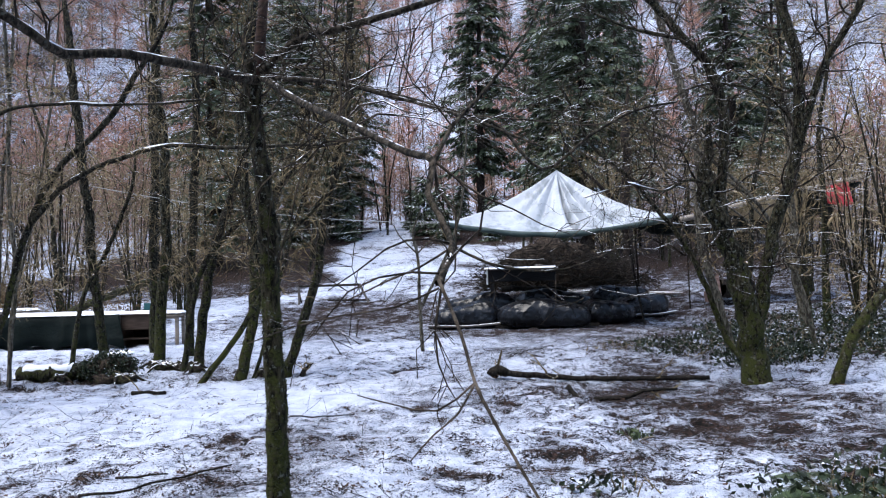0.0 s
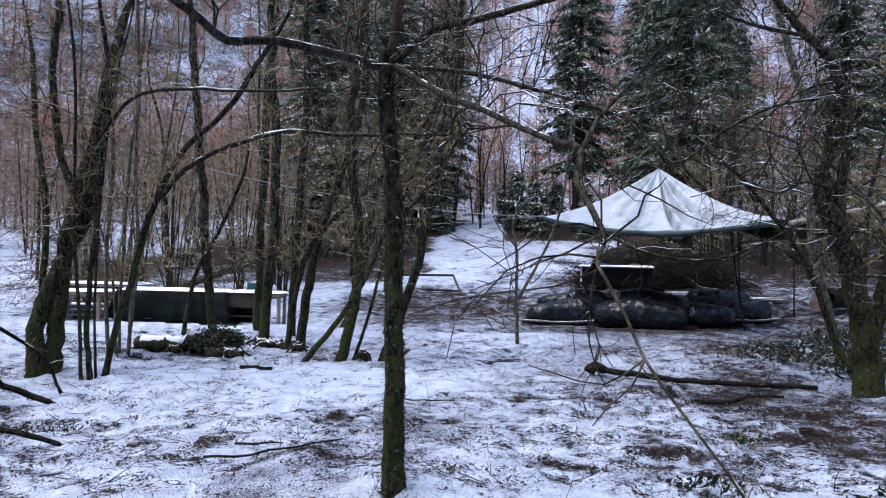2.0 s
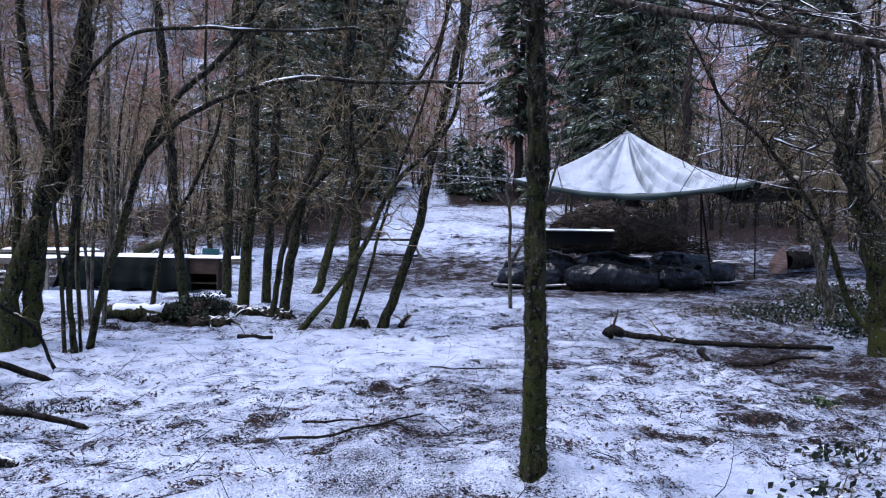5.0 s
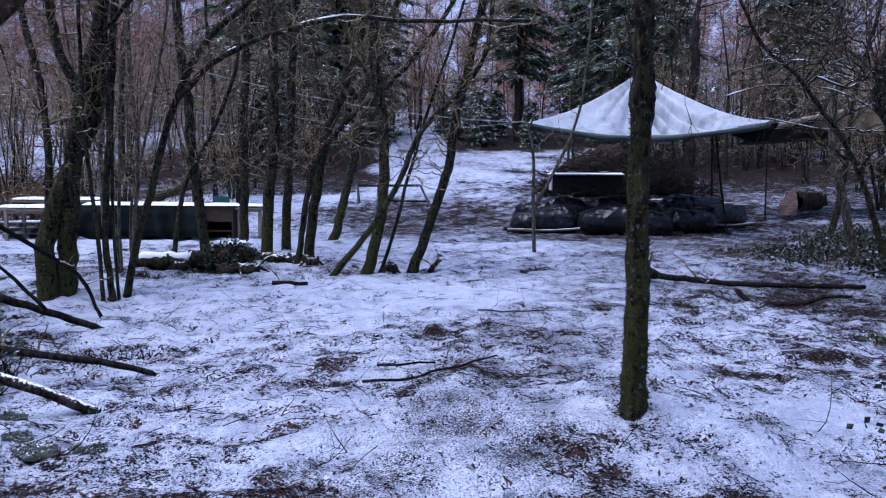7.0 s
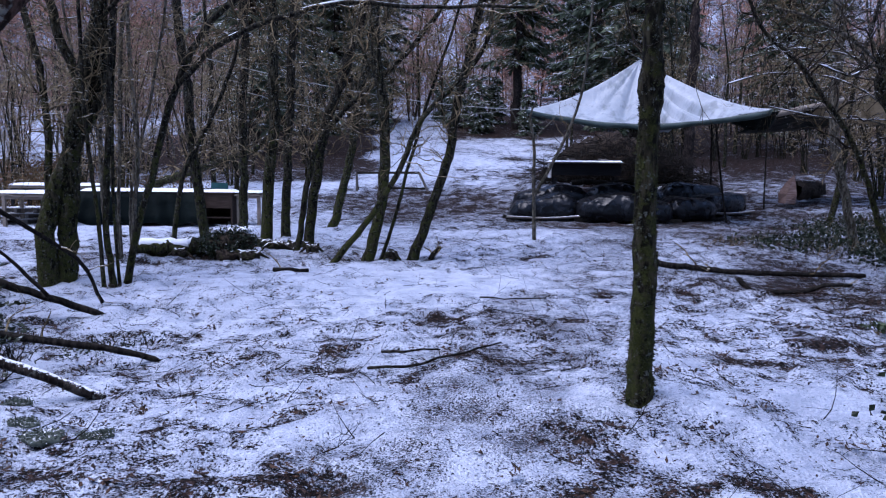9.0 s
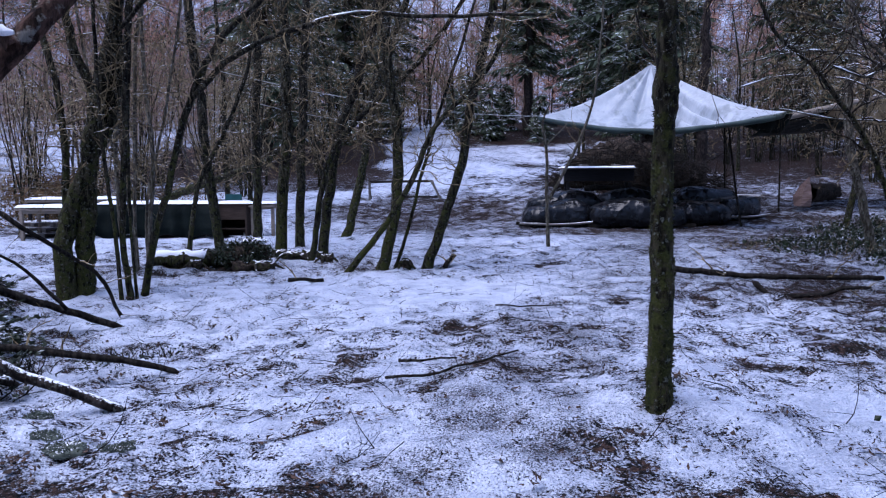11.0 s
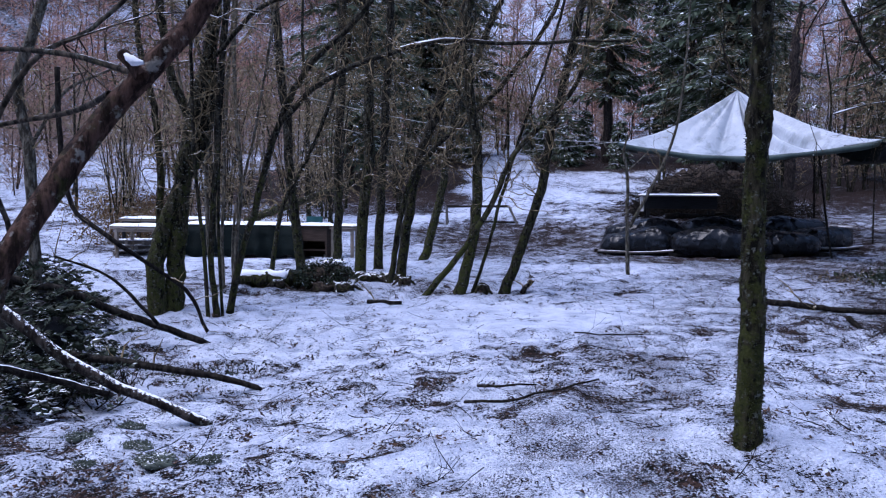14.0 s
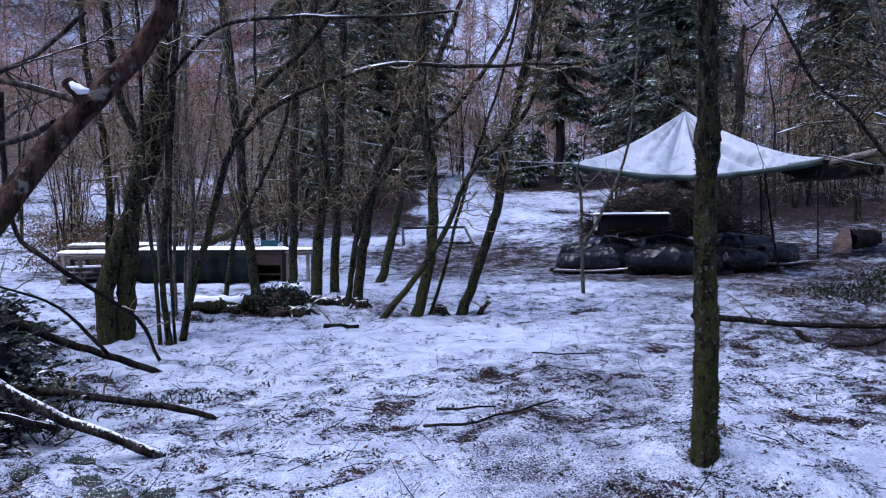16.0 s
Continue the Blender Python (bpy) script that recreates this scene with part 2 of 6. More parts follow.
M_PAINT = sheet("flaking_white_paint", (0.4, 0.38, 0.36), (0.6, 0.58, 0.56), 0.7, 0.3, 5.0)
M_RUST = sheet("rusty_steel", (0.07, 0.025, 0.014), (0.16, 0.06, 0.03), 0.8, 0.3, 6.0)
M_TEAL = sheet("teal_chair_cloth", (0.01, 0.06, 0.06), (0.02, 0.1, 0.1), 0.7, 0.2)

# ---- geometry helpers ----
rng = np.random.default_rng(7)


class Geo:
    """Collects quads for one mesh."""
    RING = {}

    def __init__(self, origin=(0, 0, 0)):
        self.o = np.array(origin, float)
        self.v, self.f, self.n = [], [], 0

    def add(self, v, f):
        self.v.append(np.asarray(v, float))
        self.f.append(np.asarray(f) + self.n)
        self.n += len(v)

    def tube(self, p, r, k=6, lump=0.0):
        p, r = np.asarray(p, float), np.asarray(r, float)
        n = len(p)
        t = np.gradient(p, axis=0)
        t /= np.linalg.norm(t, axis=1)[:, None] + 1e-9
        ref = np.array((0.31, 0.95, 0.05)) if abs(t[0, 1]) < 0.8 else np.array((1.0, 0.1, 0.0))
        u = np.cross(t, ref)
        u /= np.linalg.norm(u, axis=1)[:, None] + 1e-9
        w = np.cross(t, u)
        if (n, k) not in Geo.RING:
            i, j = np.meshgrid(np.arange(n - 1), np.arange(k), indexing="ij")
            j2 = (j + 1) % k
            q = np.stack([i * k + j, i * k + j2, (i + 1) * k + j2, (i + 1) * k + j], -1).reshape(-1, 4)
            a = np.arange(k) * 2 * np.pi / k
            Geo.RING[n, k] = (q, np.cos(a), np.sin(a))
        q, c, s = Geo.RING[n, k]
        rr = r[:, None] * np.ones(k)
        if lump:
            rr = rr * (1 + lump * rng.standard_normal((n, k)))
        v = p[:, None] + rr[:, :, None] * (c[None, :, None] * u[:, None] + s[None, :, None] * w[:, None])
        self.add(v.reshape(-1, 3), q)

    def cards(self, c, a, b, bend=0.0):
        """Many small leaves: centres c, half axes a and b, folded along a."""
        n = len(c)
        nrm = np.cross(a, b)
        nrm /= np.linalg.norm(nrm, axis=1)[:, None] + 1e-9
        lift = nrm * (np.linalg.norm(b, axis=1) * bend)[:, None]
        v = np.stack([c - a, c - 0.1 * a + b + lift, c + a, c - 0.1 * a - b + lift], 1).reshape(-1, 3)
        self.add(v, np.arange(4 * n).reshape(-1, 4))

    def box(self, lo, hi, turn=None):
        x0, y0, z0 = lo
        x1, y1, z1 = hi
        v = np.array([(x0, y0, z0), (x1, y0, z0), (x1, y1, z0), (x0, y1, z0), (x0, y0, z1), (x1, y0, z1), (x1, y1, z1), (x0, y1, z1)], float)
        if turn is not None:
            v = v @ np.array(turn.to_3x3()).T
        self.add(v, [(3, 2, 1, 0), (4, 5, 6, 7), (0, 1, 5, 4), (1, 2, 6, 5), (2, 3, 7, 6), (3, 0, 4, 7)])

    def mesh(self, name, smooth=True):
        me = bpy.data.meshes.new(name)
        if not self.v:
            return me
        v = np.concatenate(self.v) - self.o
        f = np.concatenate(self.f).astype(np.int32)
        me.vertices.add(len(v))
        me.vertices.foreach_set("co", v.astype(np.float32).ravel())
        me.loops.add(f.size)
        me.loops.foreach_set("vertex_index", f.ravel())
        me.polygons.add(len(f))
        me.polygons.foreach_set("loop_start", np.arange(0, f.size, 4, dtype=np.int32))
        me.polygons.foreach_set("use_smooth", np.full(len(f), smooth))
        me.update(calc_edges=True)
        return me


def thing(name, origin, label, category, group="", kind=""):
    ob = new(name)
    ob.location = origin
    ob.empty_display_size = 0.1
    return tagged(ob, label, category, group, kind)


def part(name, geo, material, parent, label="", smooth=True, bevel=0.0, kind=""):
    """Links a Geo as ONE mesh object under a thing or a part (None: a top-level object)."""
    me = geo if isinstance(geo, bpy.types.Mesh) else geo.mesh(name, smooth)
    if not me.materials:
        me.materials.append(material)
    ob = new(name, me)
    if parent is not None:
        ob.parent = parent
    elif not isinstance(geo, bpy.types.Mesh):
        ob.location = geo.o
    if bevel:
        mod = ob.modifiers.new("bevel", "BEVEL")
        mod.width, mod.segments = bevel, 2
    return tagged(ob, label, kind=kind)


def value_noise(x, y, seed=0):
    xi, yi = np.floor(x).astype(np.int64), np.floor(y).astype(np.int64)
    fx, fy = x - xi, y - yi
    fx, fy = fx * fx * (3 - 2 * fx), fy * fy * (3 - 2 * fy)

    def h(a, b):
        n = (a * 374761393 + b * 668265263 + seed * 974634) & 0xFFFFFFFF
        n = ((n ^ (n >> 13)) * 1274126177) & 0xFFFFFFFF
        return ((n ^ (n >> 16)) & 0xFFFF) / 65535.0
    return (h(xi, yi) * (1 - fx) + h(xi + 1, yi) * fx) * (1 - fy) + (h(xi, yi + 1) * (1 - fx) + h(xi + 1, yi + 1) * fx) * fy


def fbm(x, y, octaves=4, seed=0):
    total, amp, out = 0.0, 1.0, 0.0
    for o in range(octaves):
        out = out + amp * value_noise(x * 2 ** o, y * 2 ** o, seed + o)
        total += amp
        amp *= 0.55
    return out / total


def blob(x, y, cx, cy, sx, sy):
    return np.exp(-(((x - cx) / sx) ** 2 + ((y - cy) / sy) ** 2))


def soft_step(v, lo, hi):
    t = np.clip((v - lo) / (hi - lo), 0, 1)
    return t * t * (3 - 2 * t)


def ground_z(x, y):
    """Height of the bare ground: level near by, a rise behind the camp, a steep hillside far off."""
    x, y = np.asarray(x, float), np.asarray(y, float)
    rise = np.maximum(y - 23.2, 0.0)
    z = 0.13 * rise * rise / (rise + 3.0)
    hill = np.maximum(y - 105.0 + 0.25 * np.abs(x), 0.0)
    z = z + 0.62 * hill * hill / (hill + 40.0)
    side = np.maximum(np.abs(x) - 40.0, 0.0)
    z = z + 0.35 * side * side / (side + 30.0)
    z = z + 0.14 * blob(x, y, -1.4, 6.0, 2.4, 2.6) - 0.11 * blob(x, y, -5.8, 7.4, 2.2, 2.6) - 0.13 * blob(x, y, 3.0, 11.6, 1.9, 1.6)
    z = z + 0.08 * blob(x, y, -1.2, 5.35, 0.6, 0.6) + 0.1 * blob(x, y, 0.3, 12.6, 0.9, 0.8) + 0.1 * blob(x, y, -1.0, 17.2, 2.5, 2.0)
    far = soft_step(y, 24, 60)
    return z + 0.05 * (fbm(x * 0.7, y * 0.7, 3, 5) - 0.5) + far * 1.2 * (fbm(x * 0.08, y * 0.08, 3, 9) - 0.5)


def gz(x, y):
    return float(ground_z(x, y))


def cover_of(x, y):
    """How much of the ground keeps its snow (0 bare leaf litter, 1 all white)."""
    c = 0.592 + 0.24 * (fbm(x * 0.45, y * 0.45, 3, 21) - 0.5)
    c = c - 0.15 * blob(x, y, 2.9, 10.2, 2.4, 3.2) - 0.16 * blob(x, y, 5.5, 17, 4.0, 4.0) - 0.12 * blob(x, y, 4.2, 7.5, 2.0, 2.5) - 0.03 * blob(x, y, 0.7, 7.0, 1.1, 1.2)
    c = c - 0.08 * blob(x, y, 2.5, 23.0, 5.5, 3.0) - 0.14 * blob(x, y, 3.5, 27.5, 4.0, 2.2) - 0.2 * blob(x, y, 10, 31, 6, 8) - 0.3 * blob(x, y, 13, 46, 8, 10) - 0.22 * blob(x, y, -4, 27, 3.5, 3.0)
    c = c + 0.03 * blob(x, y, -4.6, 5.4, 1.2, 1.0) - 0.1 * blob(x, y, -7, 13.6, 2.0, 1.2) - 0.05 * blob(x, y, -3.6, 4.3, 1.2, 0.4) + 0.07 * blob(x, y, -0.2, 5.0, 1.2, 1.5)
    c = c + 0.05 * blob(x, y, -3, 42, 6, 10) - 0.25 * blob(x, y, 6.5, 34, 6.0, 7.0) + 0.12 * blob(x, y, -3.5, 11, 2.0, 2.0) + 0.12 * blob(x, y, -0.3, 18.6, 1.8, 1.0) + 0.1 * blob(x, y, 5.6, 11, 1.2, 1.5)
    c = c - 0.7 * soft_step(-x - 0.14 * (y - 33) + 2.5 * (fbm(x * 0.6, y * 0.6, 3, 67) - 0.5), 4.8, 8.2) * soft_step(y + 6 * (fbm(x * 0.2, y * 0.2, 3, 63) - 0.5), 31.5, 34.5) * (1 - soft_step(y, 58, 72)) * soft_step(x + 3 * fbm(x * 0.3, y * 0.3, 2, 71), -22, -17)
    c = c - 0.6 * soft_step(np.abs(x + 5.9), 1.6, 3.0) * soft_step(x, -21, -17) * soft_step(y + 5 * (fbm(x * 0.25, y * 0.25, 3, 61) - 0.5), 53, 56) * (1 - soft_step(y, 66, 76))
    ride = np.exp(-((x + 0.045 * y) / 8.0) ** 2)
    c = c - 0.1 * soft_step(y, 62, 85) * (1 - ride)
    least = 0.475 - 0.01 * soft_step(y, 18, 23) - 0.12 * soft_step(y, 33, 40) + 0.16 * (fbm(x * 1.1, y * 1.1, 4, 81) - 0.5)
    c = c + 0.3 * (fbm(x * 0.8, y * 0.8, 4, 95) - 0.54) * soft_step(y, 18, 34)
    strip = fbm(x * 1.2 + 3.0, y * 2.6, 5, 91)
    return np.maximum(c, least) - 0.065 * soft_step(strip, 0.55, 0.75) * (1 - soft_step(y, 9, 14))


def tread_of(x, y):
    """How much the snow is trodden: along the path to the camp."""
    path_x = -2.3 + 0.24 * (y - 4.5)
    t = np.exp(-((x - path_x) / (0.55 + 0.04 * y)) ** 2) * (1 - soft_step(y, 18, 24))
    return t + 0.8 * blob(x, y, -4.5, 25, 4.0, 5.0) + 0.5 * blob(x, y, 0.5, 19.5, 3.0, 2.0) + 0.8 * blob(x, y, 3, 22, 6, 3) + 0.7 * blob(x, y, 4.5, 14, 3, 5)


# ---- ground: one sheet out to the horizon ----
def spread(fine_lo, fine_hi, step, out_lo, out_hi, growth):
    mid = np.arange(fine_lo, fine_hi, step)
    ends = []
    for start, stop, sign in ((fine_lo, out_lo, -1), (mid[-1], out_hi, 1)):
        p, d, line = start, step, []
        while (p - stop) * sign < 0:
            d *= growth
            p += sign * d
            line.append(p)
        ends.append(line)
    return np.array(ends[0][::-1] + list(mid) + ends[1])


def build_ground():
    xs = spread(-7.5, 6.5, 0.058, -420, 420, 1.07)
    ys = spread(2.0, 15.0, 0.058, -260, 560, 1.045)
    X, Y = np.meshgrid(xs, ys, indexing="ij")
    C = cover_of(X, Y)
    near = 1 - soft_step(Y, 30, 60)
    clump = fbm(X * 3.1, Y * 3.1, 5, 40)
    Z = ground_z(X, Y) + near * (0.065 * (clump - 0.5) + 0.05 * soft_step(C + 0.9 * (clump - 0.5), 0.45, 0.75) - 0.03)
    g = Geo()
    nx, ny = X.shape
    i, j = np.meshgrid(np.arange(nx - 1), np.arange(ny - 1), indexing="ij")
    q = np.stack([i * ny + j, (i + 1) * ny + j, (i + 1) * ny + j + 1, i * ny + j + 1], -1).reshape(-1, 4)
    g.add(np.stack([X, Y, Z], -1).reshape(-1, 3), q)
    ob = part("ground", g, M_GROUND, None)
    at = ob.data.attributes.new("cover", "FLOAT", "POINT")
    at.data.foreach_set("value", C.astype(np.float32).ravel())
    at = ob.data.attributes.new("tread", "FLOAT", "POINT")
    at.data.foreach_set("value", tread_of(X, Y).astype(np.float32).ravel())
    tagged(ob, "trampled patchy snow over brown leaf litter", "ground", kind="structure")


build_ground()


# ---- trees ----
def spline(pts, step=0.2):
    """A smooth curve through a few points, with the share of its length at each point."""
    p = np.array(pts, float)
    q = np.vstack([2 * p[0] - p[1], p, 2 * p[-1] - p[-2]])
    out = []
    for i in range(1, len(q) - 2):
        n = max(2, int(np.linalg.norm(q[i + 1] - q[i]) / step))
        t = np.linspace(0, 1, n, endpoint=False)[:, None]
        out.append(0.5 * (2 * q[i] + (q[i + 1] - q[i - 1]) * t + (2 * q[i - 1] - 5 * q[i] + 4 * q[i + 1] - q[i + 2]) * t ** 2
                          + (3 * q[i] - q[i - 1] - 3 * q[i + 1] + q[i + 2]) * t ** 3))
    out.append(p[-1:])
    c = np.vstack(out)
    s = np.concatenate([[0], np.cumsum(np.linalg.norm(np.diff(c, axis=0), axis=1))])
    return c, s / s[-1]


def unit(v):
    return v / (np.linalg.norm(v) + 1e-9)


def grow(g, p, d, length, r, depth, rg, dens=3.0, up=0.1, wob=0.3, thin=0.0016):
    """A branch that wanders, tapers and forks again."""
    n = max(3, min(12, int(length / 0.12) + 2))
    step = length / (n - 1)
    pts, dirs = [p], [d]
    curl = 0.13 * rg.standard_normal(3)
    for _ in range(n - 1):
        d = unit(d + curl + wob * rg.standard_normal(3) + np.array((0, 0, up)) * step)
        p = p + step * d
        pts.append(p)
        dirs.append(d)
    rad = np.maximum(r * np.linspace(1, 0.3, n), thin)
    g.tube(pts, rad, 5 if r > 0.018 else 3)
    if depth <= 0:
        return
    for _ in range(min(14, rg.poisson(dens * length) + 1)):
        i = int(rg.uniform(0.12, 1) * (n - 1))
        side = unit(np.cross(dirs[i], rg.standard_normal(3)))
        a = rg.uniform(0.5, 1.15)
        nd = unit(np.cos(a) * dirs[i] + np.sin(a) * side)
        grow(g, pts[i], nd, length * rg.uniform(0.3, 0.62), rad[i] * 0.62, depth - 1, rg, dens, up, wob, thin)


def snow_ridge(g, curve, r, seed, amount=0.5, fat=0.38):
    """Snow lying along the top of a branch, broken into lengths."""
    n = len(curve)
    along = np.concatenate([[0], np.cumsum(np.linalg.norm(np.diff(curve, axis=0), axis=1))])
    w = value_noise(along * 1.6 + seed * 7.3, np.full(n, seed * 1.7), seed)
    w = w + 0.8 * (value_noise(along * 7.0 + seed, np.full(n, 3.1), seed + 5) - 0.5)
    k = np.clip((w - (1 - amount)) * 2.2, 0, 1)
    k[0] = k[-1] = 0
    p = curve.copy()
    p[:, 2] += r * 0.85
    g.tube(p, np.maximum(k * (fat * r + 0.003), 0.0003), 6, 0.3)


def length_of(c):
    return float(np.linalg.norm(np.diff(c, axis=0), axis=1).sum())


def tree(label, stems, material, seed, twigs=2.0, zmin=1.2, reach=1.1, depth=2, extend=2.5, snow=(), name="tree", group="", rise=0.3, start=0.0, fine=False, moss=0, twig=None):
    """A tree on fitted stems: rows of (part name, radius at the foot, radius at the top, points)."""
    rg = np.random.default_rng(seed)
    base = stems[0][3][0]
    top = thing(name, base, label, "tree", group)
    gt = Geo(base)
    gs = Geo(base)
    gm = Geo(base)
    for si, (pname, r0, r1, pts) in enumerate(stems):
        r0, r1 = 0.85 * r0, 0.85 * r1
        pts = [np.array(p, float) for p in pts]
        if pts[0][2] < 0.4 and pname == "trunk":
            pts[0][2] = gz(pts[0][0], pts[0][1]) - 0.12
        if extend and pname in ("trunk", "limb") and pts[-1][2] > 1.6:
            d = unit(pts[-1] - pts[-2])
            d = unit(d + np.array((0, 0, 0.5)))
            pts.append(pts[-1] + d * extend * 0.5 + 0.12 * rg.standard_normal(3))
            pts.append(pts[-1] + d * extend * 0.5 + 0.2 * rg.standard_normal(3))
        c, s = spline(pts, 0.07 if fine else 0.14)
        sway = 0.4 * r0 * np.stack([fbm(s * length_of(c) * 1.3 + k * 9.1, s * 0 + seed + si, 2, 17) - 0.5 for k in range(3)], 1) * 2
        c += sway * np.minimum(s * 6, 1)[:, None]
        c[1:] += (0.05 if fine else 0.1) * r0 * rg.standard_normal((len(c) - 1, 3))
        r = r0 + (r1 - r0) * s
        if extend and pname in ("trunk", "limb"):
            r = r * (1 - 0.6 * soft_step(s, 0.75, 1.0))
        if pname == "trunk":
            z = c[:, 2] - c[0, 2]
            r = r * (1 + 0.32 * np.exp(-z / 0.16))
        g = Geo(base)
        g.tube(c, r, (18 if fine else 12) if r0 > 0.06 else 7, 0.045 if fine else 0.035)
        if pname == "stub":
            d = unit(c[-1] - c[-2])
            g.tube([c[-1], c[-1] + 0.004 * d, c[-1] + 0.006 * d], [r[-1], 0.8 * r[-1], 0.001], 12)
        part(pname, g, material if not fine else {"bough": M_BOUGH, "twig": M_DRYTWIG}.get(pname, material), top)
        if moss and r0 > 0.05:
            m = int(moss * min(length_of(c), 3.0) * r0 * 14)
            i = (rg.uniform(0, 1, m) ** 1.4 * min(len(c) - 2, len(c) * 3.0 / length_of(c))).astype(int)
            a = rg.uniform(0, 6.28, m)
            n = np.stack([np.cos(a), np.sin(a), 0.15 * rg.standard_normal(m)], 1)
            keep = value_noise(a * 1.2, c[i, 2] * 4.0, seed) > 0.42
            i, n, m = i[keep], n[keep], int(keep.sum())
            ax = (n + 0.5 * rg.standard_normal((m, 3))) * rg.uniform(0.006, 0.016, (m, 1))
            wd = np.cross(ax, rg.standard_normal((m, 3)))
            wd = wd / (np.linalg.norm(wd, axis=1)[:, None] + 1e-9) * rg.uniform(0.003, 0.007, (m, 1))
            gm.cards(c[i] + n * (0.97 * r[i])[:, None] + rg.uniform(-0.03, 0.03, (m, 1)) * np.array((0, 0, 1.0)), ax, wd)
        if si in snow:
            snow_ridge(gs, c, 0.5 * (r0 + r1), seed + si, 0.5, 0.16 if fine else 0.5)
        length = np.linalg.norm(np.diff(c, axis=0), axis=1).sum()
        for _ in range(rg.poisson(twigs * length)):
            i = rg.integers(int((0.9 if fine and pname == 'trunk' else start) * len(c)), len(c))
            if c[i, 2] < zmin or i < 2:
                continue
            axis = unit(c[i] - c[i - 1])
            side = unit(np.cross(axis, rg.standard_normal(3)))
            d = unit(axis * rg.uniform(0.3, 0.9) + side + np.array((0, 0, rise * rg.uniform(-0.5, 1))))
            grow(gt, c[i], d, reach * rg.uniform(0.35, 1.15), min(0.5 * r[i], (0.0075 if fine else 0.0105) * reach), depth, rg)
    if gt.v:
        part("twig_tangle", gt, twig or (M_DARKTWIG if fine else M_TWIG), top, kind="stuff")
    if gm.v:
        part("moss", gm, M_MOSS, top, "ragged green moss on the bark", smooth=False, kind="stuff")
    if gs.v:
        part("snow", gs, M_SNOW, top, "line of snow along the branch")
    return top


def loaf(size, seed, k=40, rings=18, rumple=0.06, square=0.6, crease=0.0):
    """A covered heap: a rounded block, flat below, with a rumpled skin."""
    u = np.linspace(0, 2 * np.pi, k, endpoint=False)
    v = np.linspace(-0.5 * np.pi, 0.5 * np.pi, rings)
    U, V = np.meshgrid(u, v)
    sp = lambda a, e: np.sign(a) * np.abs(a) ** e
    x = sp(np.cos(V), square) * sp(np.cos(U), square)
    y = sp(np.cos(V), square) * sp(np.sin(U), square)
    z = sp(np.sin(V), 0.7)
    P = np.stack([x * size[0] / 2, y * size[1] / 2, (np.maximum(z, -0.92) + 0.92) / 1.92 * size[2]], -1)
    ridge = np.abs(fbm(U * 3.0 / np.pi * 2 + seed, V * 3.0 + P[..., 0] * 1.3, 4, seed) - 0.5) * 2
    n = fbm(P[..., 0] * 1.6 + seed, P[..., 2] * 3.0 + P[..., 1], 3, seed + 4) - 0.5
    P *= (1 + rumple * 1.8 * n - rumple * ridge)[..., None]
    if crease:
        flat = P.reshape(-1, 3)
        for i in range(len(flat)):
            p = Vector((flat[i][0] * 1.7 + seed * 3.1, flat[i][1] * 1.7, flat[i][2] * 1.1))
            bulge = noise.noise(p * 0.55)
            sharp = (1 - abs(noise.noise(p * 0.9 + Vector((7, 0, 0))))) ** 4
            small = (1 - abs(noise.noise(p * 2.3 + Vector((0, 5, 0))))) ** 4
            flat[i] *= 1 + crease * (2.2 * bulge + 1.1 * sharp + 0.5 * small - 0.8)
        P = flat.reshape(P.shape)
    f = []
    for i in range(rings - 1):
        for j in range(k):
            f.append((i * k + j, i * k + (j + 1) % k, (i + 1) * k + (j + 1) % k, (i + 1) * k + j))
    g = Geo()
    g.add(P.reshape(-1, 3), f)
    return g


